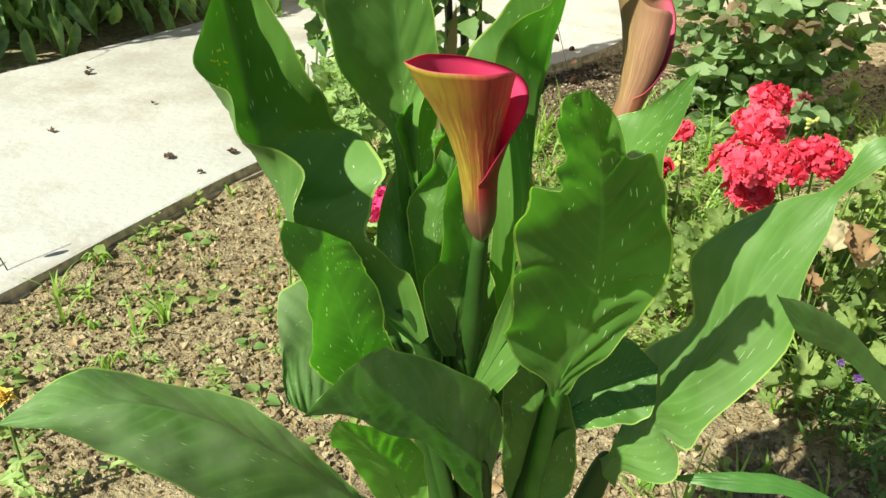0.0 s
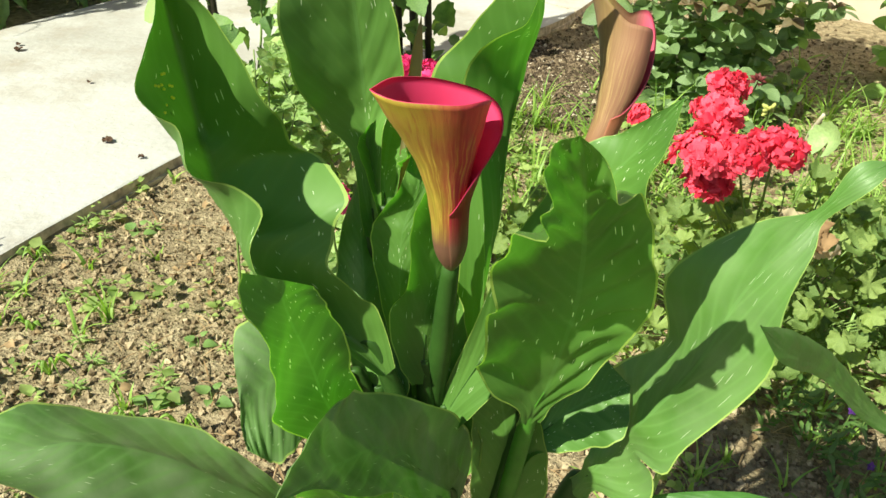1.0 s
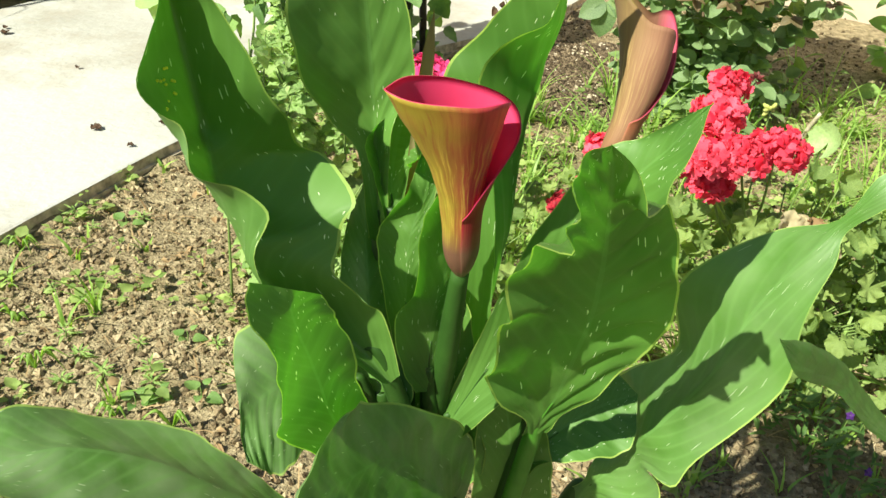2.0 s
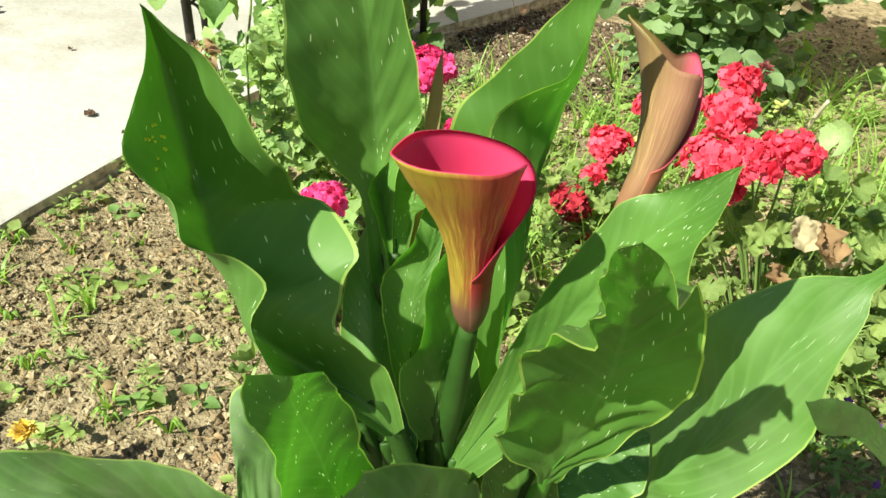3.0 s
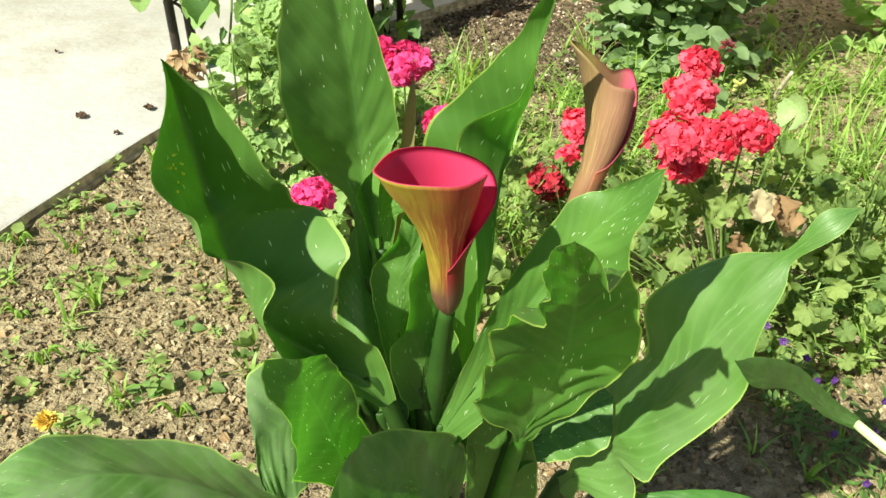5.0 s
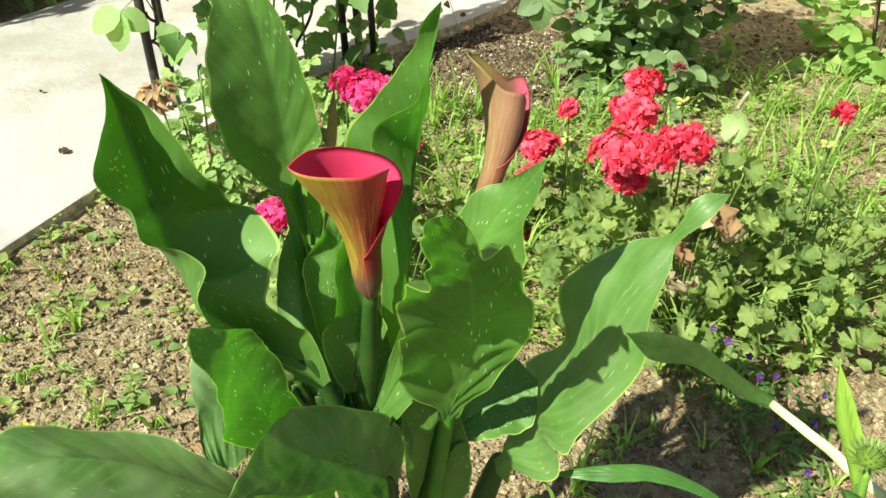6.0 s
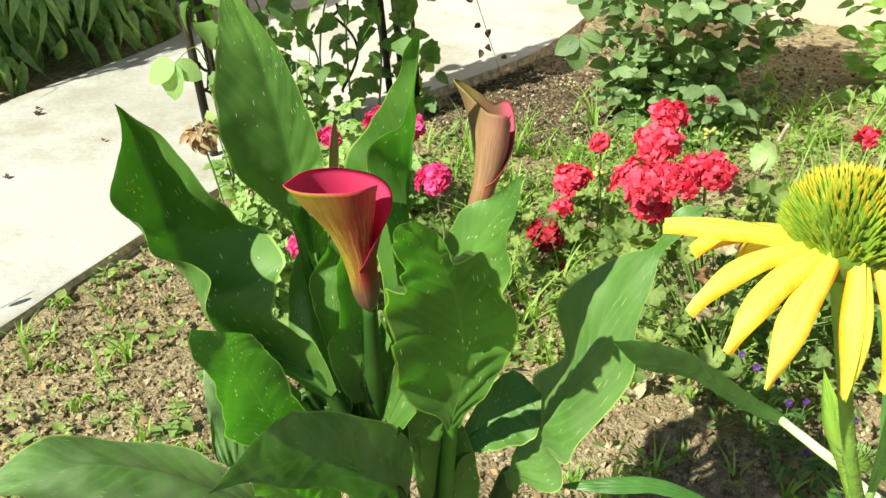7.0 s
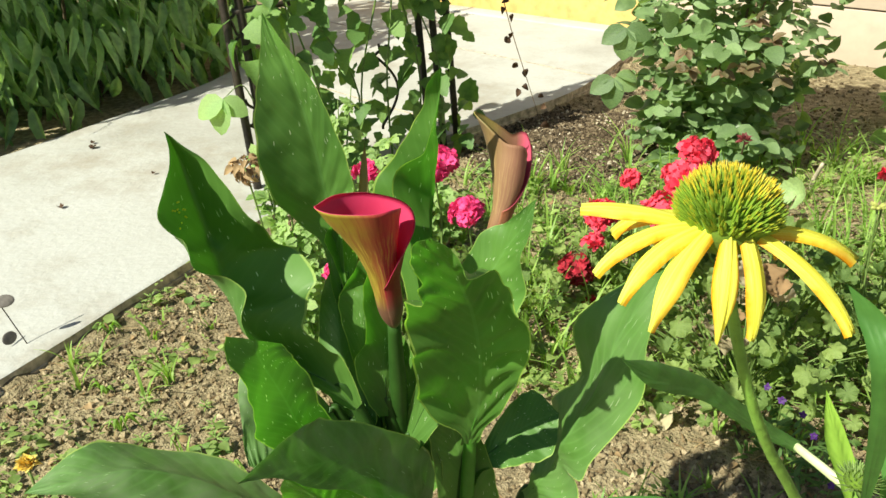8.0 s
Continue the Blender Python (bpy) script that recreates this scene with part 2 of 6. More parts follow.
CALLA = calla_leaf_material()
CALLA_PALE = calla_leaf_material("calla_leaf_pale", 0.0, 0.7, 0.34)
CALLA_YOUNG = calla_leaf_material("calla_leaf_young", 0.0, 0.0, 0.38)
# outer leaves: their greyish sheen is put into the colour, weaker and full
CALLA_SOFT_SHEEN = calla_leaf_material("calla_leaf_soft_sheen", 0.45)
CALLA_SHEEN = calla_leaf_material("calla_leaf_sheen", 1.0)
# darkened to put the shade of the surrounding leaf sheaths into the colour
STALK = foliage_material("calla_stalk", (0.018, 0.058, 0.007), (0.030, 0.085, 0.011), 0.55, 0.08)
STALK_PALE = foliage_material("pale_stalk", (0.055, 0.19, 0.018), (0.09, 0.27, 0.03), 0.5, 0.25)
SPATHE = spathe_material("spathe", [(0.146, (0.50, 0.026, 0.070)), (0.218, (0.46, 0.038, 0.060)), (0.263, (0.37, 0.085, 0.040)), (0.303, (0.30, 0.18, 0.030)), (0.362, (0.34, 0.29, 0.038)), (0.434, (0.38, 0.24, 0.040)),
                                     (0.631, (0.40, 0.05, 0.06)), (0.766, (0.22, 0.012, 0.022)), (1.000, (0.28, 0.020, 0.028))], (0.60, 0.035, 0.11), (0.18, 0.090, 0.058), (0.62, 0.46, 0.085), 0.85)
FADED = spathe_material("faded_spathe", [(0.090, (0.34, 0.13, 0.095)), (0.163, (0.36, 0.18, 0.115)), (0.245, (0.34, 0.19, 0.105)), (0.327, (0.26, 0.17, 0.07)), (0.390, (0.15, 0.105, 0.055)),
                                       (0.545, (0.16, 0.12, 0.05)), (0.772, (0.26, 0.095, 0.05)), (1.000, (0.34, 0.11, 0.055))], (0.34, 0.16, 0.12), (0.28, 0.14, 0.075), (0.60, 0.44, 0.19), 0.55, 0.55)
FADED_IN = spathe_material("faded_inside", [(0.090, (0.30, 0.13, 0.06)), (0.272, (0.22, 0.13, 0.05)), (0.399, (0.30, 0.28, 0.06)), (0.509, (0.17, 0.10, 0.045)), (0.618, (0.22, 0.09, 0.06)),
                                          (0.691, (0.62, 0.08, 0.17)), (0.854, (0.66, 0.10, 0.20)), (1.000, (0.5, 0.08, 0.1))], (0.42, 0.16, 0.10), (0.30, 0.14, 0.06), (0.30, 0.2, 0.08), 0.4, 0.55)
SPATHE_IN = petal_material("spathe_inside", (0.70, 0.040, 0.14), (0.80, 0.075, 0.20), 0.42, 30, 0.42)
SOIL, CLODS = soil_material(), clod_material()
CONCRETE, KERB = concrete_material("concrete", 0.43), plain_material("kerb_concrete", (0.46, 0.385, 0.295), 0.95, 45, 0.5, bump=0.8)
ROSE_LEAF = foliage_material("rose_leaf", (0.066, 0.122, 0.046), (0.26, 0.36, 0.165), 0.42, 0.32)
BUSH_LEAF = foliage_material("hanging_leaf", (0.040, 0.100, 0.030), (0.330, 0.500, 0.200), 0.36, 0.38)
GERANIUM_LEAF = foliage_material("geranium_leaf", (0.04, 0.10, 0.02), (0.27, 0.35, 0.105), 0.6, 0.3)
WEED_LEAF = foliage_material("weed_leaf", (0.05, 0.11, 0.02), (0.38, 0.48, 0.16), 0.6, 0.35, island=True)
GRASS = foliage_material("grass", (0.11, 0.23, 0.04), (0.32, 0.46, 0.11), 0.5, 0.35, island=True)
VINE_LEAF = foliage_material("vine_leaf", (0.045, 0.12, 0.03), (0.20, 0.32, 0.09), 0.5, 0.28)
STRAP = foliage_material("strap_leaf", (0.045, 0.13, 0.026), (0.085, 0.21, 0.048), 0.45, 0.3)
DRY = foliage_material("dry_leaf", (0.22, 0.13, 0.06), (0.50, 0.36, 0.20), 0.8, 0.25, island=True, glow=(1.3, 1.2, 1.0))
RED = petal_material("red_petal", (0.72, 0.018, 0.055), (1.0, 0.16, 0.26), 0.34)
PINK = petal_material("pink_petal", (0.72, 0.025, 0.16), (1.0, 0.13, 0.40), 0.28)
YELLOW = ray_petal_material()
STEM = plain_material("plant_stem", (0.13, 0.20, 0.05), 0.6, 60)
HAIRY = plain_material("hairy_stem", (0.17, 0.31, 0.045), 0.75, 160, 0.2, bump=0.3)
WOODY = plain_material("woody_stem", (0.13, 0.09, 0.055), 0.8, 80)
IRON = plain_material("painted_iron", (0.032, 0.024, 0.019), 0.42, 90, 0.4)
WALL = plain_material("wall_paint", (0.46, 0.37, 0.30), 0.8, 14, 0.08)
PLANK = plain_material("yellow_plank", (0.62, 0.40, 0.14), 0.6, 22, 0.2)
WHITE = plain_material("white_stalk", (0.52, 0.60, 0.32), 0.5, 60, 0.2)
PURPLE = petal_material("viola_petal", (0.05, 0.012, 0.12), (0.13, 0.04, 0.26), 0.25)
BUD = plain_material("bud", (0.34, 0.36, 0.10), 0.6, 90)

# ---- mesh tools ----
def rnd(a, b):
    return random.uniform(a, b)


def mesh_object(name, bm, mat, smooth=True):
    me = bpy.data.meshes.new(name)
    bm.to_mesh(me)
    bm.free()
    if smooth:
        me.polygons.foreach_set("use_smooth", [True] * len(me.polygons))
    for one in mat if isinstance(mat, (list, tuple)) else [mat]:
        me.materials.append(one)
    return new(name, me)


def part(name, bm, mat, parent, label=""):
    ob = mesh_object(name, bm, mat)
    ob.parent = parent
    return tagged(ob, label)


def thing(name, at, label, category, group="", kind=""):
    ob = new(name)
    ob.location = at
    ob.empty_display_size = 0.05
    return tagged(ob, label, category, group, kind)


def spline(points, n):
    """n + 1 places along a smooth line through the points."""
    p = [Vector(q) for q in points]
    p = [2 * p[0] - p[1], *p, 2 * p[-1] - p[-2]]
    out = []
    for k in range(n + 1):
        s = k / n * (len(p) - 3)
        i = min(int(s), len(p) - 4)
        t = s - i
        a, b, c, d = p[i : i + 4]
        out.append(0.5 * ((2 * b) + (c - a) * t + (2 * a - 5 * b + 4 * c - d) * t * t + (3 * b - a - 3 * c + d) * t ** 3))
    return out


def tube(bm, points, radii, n=16, sides=8, flat=1.0):
    """A tapering, capped stem along a smooth line; flat squeezes it sideways."""
    path = spline(points, n)
    rr = spline([(r, 0, 0) for r in radii], n)
    rings, up = [], Vector((0.3, 1, 0.2))
    for i, p in enumerate(path):
        along = (path[min(i + 1, n)] - path[max(i - 1, 0)]).normalized()
        side = along.cross(up).normalized()
        other = side.cross(along)
        rings.append([bm.verts.new(p + rr[i].x * (math.cos(a) * side + flat * math.sin(a) * other)) for a in [2 * math.pi * k / sides for k in range(sides)]])
    for a, b in zip(rings, rings[1:]):
        for k in range(sides):
            bm.faces.new((a[k], a[(k + 1) % sides], b[(k + 1) % sides], b[k]))
    bm.faces.new(rings[0][::-1])
    bm.faces.new(rings[-1])
    return bm


def blade(rows, origin, bow=0.12, ruffle=0.0, waves=4.0, phase=0.0, nv=60, nu=10, grain=0.0012, quilt=0.0010, scallop=0.02):
    """A leaf blade: each row holds, in millimetres, a place on the rib and the ways from it to the left and right margin.
    The halves bow, the margins ripple."""
    ribs = spline([[c / 1000 for c in r[0]] for r in rows], nv)
    zero = (0, 0, 0)
    lefts = spline([[c / 1000 for c in (r[1] if len(r) > 1 else zero)] for r in rows], nv)
    rights = spline([[c / 1000 for c in (r[2] if len(r) > 1 else zero)] for r in rows], nv)
    bm = bmesh.new()
    uv = bm.loops.layers.uv.new("UVMap")
    grid, where = [], {}
    for i in range(nv + 1):
        along = (ribs[min(i + 1, nv)] - ribs[max(i - 1, 0)]).normalized()
        face = (rights[i] - lefts[i]).cross(along)
        face = face.normalized() if face.length > 1e-9 else Vector((0, -1, 0))
        line = []
        for j in range(-nu, nu + 1):
            s = abs(j) / nu
            edge = (lefts[i] if j < 0 else rights[i]) * (1 + scallop * math.sin(2 * math.pi * 9 * i / nv + phase + (0.9 if j < 0 else 0) + 1.2 * math.sin(7 * i / nv)))
            n = edge.cross(along) * (-1 if j < 0 else 1)
            n = (n.normalized() * 0.7 + face * 0.3).normalized() if n.length > 1e-9 else face
            p = ribs[i] + edge * s
            p += n * edge.length * (-bow) * 4 * s * (1 - s) * 0.5
            p += n * edge.length * ruffle * s ** 2.2 * math.sin(2 * math.pi * waves * i / nv + phase + (1.3 if j < 0 else 0) + 0.6 * math.sin(9 * i / nv))
            p += n * (grain * noise.noise(p * 60) + 0.0020 * min(1, edge.length * 40) * noise.noise(p * 17 + Vector((phase, 0, 0))))
            p += n * quilt * min(1, edge.length * 30) * 4 * s * (1 - s) * math.sin(2 * math.pi * 11 * (i / nv - 0.16 * s) + phase)
            p += n * -0.0010 * max(0, 1 - s * 6)
            vert = bm.verts.new(p - origin)
            where[vert] = (0.5 + 0.5 * j / nu, i / nv)
            line.append(vert)
        grid.append(line)
    for a, b in zip(grid, grid[1:]):
        for k in range(2 * nu):
            f = bm.faces.new((a[k], a[k + 1], b[k + 1], b[k]))
            for loop in f.loops:
                loop[uv].uv = where[loop.vert]
    return bm


def leaf_outline(kind, t):
    """Half-width of a small leaf, 0 to 1 along it."""
    if kind == "oval":
        return math.sin(math.pi * t ** 0.85) ** 0.66 * 0.36
    if kind == "long":
        return math.sin(math.pi * t ** 0.62) ** 1.1 * 0.118
    if kind == "strap":
        return (1 - t) ** 0.5 * min(1, 6 * t + 0.4) * 0.045
    if kind == "heart":
        return math.sin(math.pi * t ** 0.6) ** 0.75 * 0.42
    return math.sin(math.pi * t) * 0.25


def small_leaf(bm, m, kind="oval", fold=0.25, droop=0.3, n=6, jag=0.0):
    """One small leaf of unit length along +y, folded on its rib and bent down, at pose m."""
    rows = []
    for i in range(n + 1):
        t = i / n
        w = leaf_outline(kind, t) * (1 + (jag if i % 2 else -jag))
        z = -droop * t * t
        rows.append([bm.verts.new(m @ Vector((sx * w, t * (1 - 0.15 * droop), z + fold * abs(sx) * w))) for sx in (-1, -0.5, 0, 0.5, 1)])
    for a, b in zip(rows, rows[1:]):
        for k in range(4):
            bm.faces.new((a[k], a[k + 1], b[k + 1], b[k]))


def leaf_mesh(name, kind, mat, fold=0.25, droop=0.3, n=7, jag=0.0):
    bm = bmesh.new()
    small_leaf(bm, Matrix(), kind, fold, droop, n, jag)
    bmesh.ops.remove_doubles(bm, verts=bm.verts, dist=1e-5)
    me = bpy.data.meshes.new(name)
    bm.to_mesh(me)
    bm.free()
    me.polygons.foreach_set("use_smooth", [True] * len(me.polygons))
    me.materials.append(mat)
    return me


def lobed_leaf_mesh(name, mat, lobes=7, deep=0.16, cup=0.25, ripple=0.07, rings=4, around=42):
    """A round, shallowly lobed leaf with a notch at its stalk, one unit across."""
    bm = bmesh.new()
    centre = bm.verts.new((0, 0, 0))
    loops = []
    for r in range(1, rings + 1):
        q = r / rings
        loop = []
        for k in range(around):
            a = math.pi * (2 * (k / (around - 1)) - 1) * 0.93 + math.pi / 2
            rad = 0.5 * q * (1 + deep * q * (abs(math.cos(lobes * (a - math.pi / 2) / 2)) - 0.6))
            rad *= 1 + 0.05 * q * math.sin(31 * a)
            z = cup * rad * rad + ripple * q ** 4 * math.sin(lobes * (a - math.pi / 2)) * 0.6
            loop.append(bm.verts.new((rad * math.cos(a), rad * math.sin(a), z)))
        loops.append(loop)
    for k in range(around - 1):
        bm.faces.new((centre, loops[0][k], loops[0][k + 1]))
        for a, b in zip(loops, loops[1:]):
            bm.faces.new((a[k], b[k], b[k + 1], a[k + 1]))
    me = bpy.data.meshes.new(name)
    bm.to_mesh(me)
    bm.free()
    me.polygons.foreach_set("use_smooth", [True] * len(me.polygons))
    me.materials.append(mat)
    return me


def piece(name, me, parent, m):
    ob = new(name, me)
    ob.parent = parent
    ob.matrix_basis = m
    return ob


def foliage(parent, meshes, poses, limit=300, name="leaf"):
    """Leaves at the given poses: those nearest to the path of the viewer as single pieces, the rest as one joined mass."""
    poses = sorted(poses, key=lambda m: (m.translation + parent.location).y)
    for m in poses[:limit]:
        piece(name, random.choice(meshes), parent, m)
    if len(poses) <= limit:
        return
    shapes = [([v.co.copy() for v in me.vertices], [tuple(f.vertices) for f in me.polygons]) for me in meshes]
    verts, faces = [], []
    for m in poses[limit:]:
        points, polys = random.choice(shapes)
        base = len(verts)
        verts += [m @ p for p in points]
        faces += [tuple(base + i for i in f) for f in polys]
    me = bpy.data.meshes.new("foliage")
    me.from_pydata(verts, [], faces)
    me.polygons.foreach_set("use_smooth", [True] * len(faces))
    me.materials.append(meshes[0].materials[0])
    ob = new("foliage", me)
    ob.parent = parent
    tagged(ob, kind="stuff")


def facing(p, ahead, up, size, roll=0.0):
    """A pose at p whose +y runs ahead and whose +z leans to up."""
    y = Vector(ahead).normalized()
    x = y.cross(Vector(up)).normalized()
    z = x.cross(y)
    m = Matrix((x, y, z)).transposed().to_4x4()
    return Matrix.Translation(p) @ m @ pose(0, 0, 0, 0, roll, 0) @ Matrix.Scale(size, 4)


def ground_height(x, y):
    h = 0.012 * noise.noise(Vector((x * 2.1, y * 2.1, 0.3))) + 0.007 * noise.noise(Vector((x * 9, y * 9, 1.7)))
    edge = x - edge_x(y, EDGE)
    if -0.02 < edge < 0.10:
        h += 0.024 * (1 - max(0, edge) / 0.10) ** 2 * (0.72 + 0.9 * noise.noise(Vector((x * 14, y * 14, 7))))
    return h + 0.005 * noise.noise(Vector((x * 27, y * 27, 4.1)))

# ---- the setting: bed, concrete path, house wall ----
EDGE = [(-1.75, -1.2), (-1.25, 0.1), (-0.72, 1.29), (-0.52, 1.76), (-0.36, 2.08), (0.0, 2.60), (0.30, 2.91), (0.55, 3.21), (0.78, 3.68), (1.0, 4.30)]
FAR_EDGE = [(-3.6, -0.9), (-2.9, 0.9), (-1.85, 2.0), (-1.42, 2.45), (-1.12, 2.98), (-0.92, 3.40), (-0.85, 3.95), (-0.90, 4.5), (-1.0, 5.0), (-1.1, 5.65)]


def edge_x(y, line):
    for (x0, y0), (x1, y1) in zip(line, line[1:]):
        if y0 <= y <= y1:
            return x0 + (x1 - x0) * (y - y0) / (y1 - y0)
    return line[0][0] if y < line[0][1] else line[-1][0]


def build_ground():
    xs = [-60, -25, -10, -5, -3, -2.2] + [-1.7 + 0.02 * i for i in range(190)] + [2.2, 3, 5, 10, 25, 60]
    ys = [-60, -25, -8, -3, -1, 0.0] + [0.3 + 0.02 * i for i in range(190)] + [4.3, 4.8, 5.5, 8, 14, 30, 60]
    bm = bmesh.new()
    grid = [[bm.verts.new((x, y, ground_height(x, y) if abs(x) < 3 and -1 < y < 5 else 0)) for x in xs] for y in ys]
    for a, b in zip(grid, grid[1:]):
        for k in range(len(xs) - 1):
            bm.faces.new((a[k], a[k + 1], b[k + 1], b[k]))
    ob = mesh_object("ground", bm, SOIL)
    tagged(ob, "crumbly brown garden soil with dry straw and small weeds", "soil", kind="structure")


def strip_slab(bm, line_a, line_b, t0, t1, top, thick):
    """A slab between two edges, from t0 to t1 along them."""
    n = 14
    a = spline([(x, y, 0) for x, y in line_a], 90)
    b = spline([(x, y, 0) for x, y in line_b], 90)
    rows = []
    for i in range(n + 1):
        s = (t0 + (t1 - t0) * i / n) * 90
        k = min(int(s), 89)
        pa, pb = a[k].lerp(a[k + 1], s - k), b[k].lerp(b[k + 1], s - k)
        row = []
        for j in range(9):
            p = pb.lerp(pa, (0, 0.006, 0.2, 0.4, 0.6, 0.8, 0.95, 0.994, 1)[j])
            wear = 0.004 * noise.noise(Vector((p.x * 7, p.y * 7, 2))) + 0.003 * noise.noise(Vector((p.x * 31, p.y * 31, 5)))
            if j == 8:
                p += Vector((wear * 2.0, wear, 0))
            row.append((bm.verts.new((p.x, p.y, top + 0.4 * wear - (0.0015 if j in (0, 8) else 0))), bm.verts.new((p.x + (0.003 if j == 8 else 0), p.y, top - thick))))
        rows.append(row)
    for r0, r1 in zip(rows, rows[1:]):
        for j in range(8):
            bm.faces.new((r0[j][0], r0[j + 1][0], r1[j + 1][0], r1[j][0]))
        for j, flip in ((0, False), (8, True)):
            q = (r0[j][0], r1[j][0], r1[j][1], r0[j][1])
            bm.faces.new(q[::-1] if flip else q).material_index = 1
    for row, flip in ((rows[0], True), (rows[-1], False)):
        for j in range(8):
            q = (row[j][0], row[j + 1][0], row[j + 1][1], row[j][1])
            bm.faces.new(q[::-1] if flip else q).material_index = 1
    return bm


def build_path():
    path = thing("pavement", (0, 0, 0), "sunlit pale concrete garden path with worn edges", "path", kind="structure")
    for t0, t1 in ((0.0, 0.22), (0.2225, 0.60), (0.6025, 0.815), (0.8175, 1.0)):
        slab = part("slab", strip_slab(bmesh.new(), EDGE, FAR_EDGE, t0, t1, 0.042, 0.12), [CONCRETE, KERB], path)
        slab.data.polygons.foreach_set("use_smooth", [False] * len(slab.data.polygons))
    footing = [(x + 0.006, y - 0.004) for x, y in EDGE]
    inner = [(x - 0.05, y + 0.03) for x, y in EDGE]
    kerb = mesh_object("kerb", strip_slab(bmesh.new(), footing, inner, 0.0, 1.0, 0.018, 0.1), [KERB, KERB], False)
    tagged(kerb, "grey concrete footing along the edge of the path", "kerb", kind="structure")


def box(bm, m, x, y, z, soft=0.003):
    made = bmesh.ops.create_cube(bm, size=1, matrix=m @ Matrix.Diagonal((x, y, z, 1)))
    edges = list({e for v in made["verts"] for e in v.link_edges})
    bmesh.ops.bevel(bm, geom=edges, offset=soft, segments=2, affect="EDGES", profile=0.6)
    return bm


def build_wall():
    start, along = Vector((-1.625, 5.97, 0)), Vector((0.822, -0.570, 0))
    turn = math.degrees(math.atan2(along.y, along.x))
    wall = thing("wall_north", start, "beige painted house wall of wide horizontal boards", "wall", kind="structure")
    length = 8.0
    bm = box(bmesh.new(), pose(*(along * length / 2 + Vector((0.09, 0.11, 1.3))), 0, 0, turn), length, 0.12, 2.7)
    part("wall_core", bm, WALL, wall)
    for k in range(11):
        low, high = (0.228 * k if k else -0.03), 0.228 * k + 0.222
        bm = box(bmesh.new(), pose(*(along * (3.16 + 2.42) + Vector((0, 0, (low + high) / 2))), 0, 0, turn), 4.84, 0.05, high - low, 0.005)
        part("board", bm, WALL, wall)
    sill = mesh_object("door_sill", box(bmesh.new(), pose(*(start + along * 2.17 + Vector((-0.02, -0.03, 0.122))), 0, 0, turn), 1.96, 0.10, 0.16, 0.008), PLANK)
    tagged(sill, "yellow-brown varnished timber sill at the house wall", "sill", kind="structure")
    step = mesh_object("step", box(bmesh.new(), pose(*(start + along * 2.17 + Vector((-0.07, -0.085, 0.032))), 0, 0, turn), 2.02, 0.16, 0.035, 0.006), CONCRETE)
    tagged(step, "thin pale concrete step below the timber sill", "step", kind="structure")


build_ground()
build_path()
build_wall()

# ---- the calla lily ----
ROOT = Vector((0.19, 0.70, 0.0))
LEAVES = {}
LEAVES["tall_folded"] = [
    ((101, 612, 535), (-19, -22, 20), (18, -2, 26)),
    ((67, 615, 555), (-7, -48, 35), (38, -11, 23)),
    ((41, 590, 602), (5, -34, 31), (47, 11, -4)),
    ((31, 586, 633), (24, -42, 38), (55, 28, -17)),
    ((19, 613, 632), (21, -61, 50), (75, 12, 0)),
    ((12, 621, 652), (14, -74, 39), (70, 28, 0)),
    ((8, 622, 669), (11, -89, 45), (53, 22, -3)),
    ((2, 632, 682), (4, -91, 42), (52, -18, 20)),
    ((-1, 620, 727), (-5, -57, 7), (41, -27, 13)),
    ((-5, 614, 760), (2, -28, 3), (27, -27, 9)),
    ((-1, 586, 793),),
]
LEAVES["tall_back"] = [
    ((108, 674, 600), (-9, -4, 8), (7, -8, 10)),
    ((104, 680, 645), (-12, 0, 2), (9, -10, 16)),
    ((102, 680, 676), (-30, -6, -3), (20, -6, 17)),
    ((100, 677, 704), (-42, -27, 7), (27, 0, 2)),
    ((97, 673, 738), (-44, -30, 9), (26, 0, 0)),
    ((92, 669, 775), (-39, -23, 5), (22, -1, -2)),
    ((86, 665, 805), (-29, -15, 2), (18, -2, 0)),
    ((77, 662, 835), (-15, -5, 1), (11, -3, 0)),
    ((67, 660, 868),),
]
LEAVES["twisted_back"] = [
    ((178, 655, 425), (-13, 0, -1), (12, -3, 5)),
    ((188, 665, 511), (-18, 0, -1), (5, -1, 7)),
    ((195, 657, 600), (-24, 8, 5), (-8, -14, 8)),
    ((198, 658, 655), (-50, 20, 10), (-20, -6, 14)),
    ((200, 654, 692), (-57, 16, 13), (-34, -9, 26)),
    ((204, 645, 729), (-47, 26, -1), (-23, -32, 24)),
    ((208, 630, 760), (-35, 30, -9), (-9, -18, 4)),
    ((208, 622, 781), (-21, 23, -5), (-2, -9, 3)),
    ((210, 623, 797), (-11, 6, 3), (0, -5, 0)),
    ((213, 620, 816), (-10, -4, 2), (1, -2, 0)),
    ((215, 613, 834),),
]
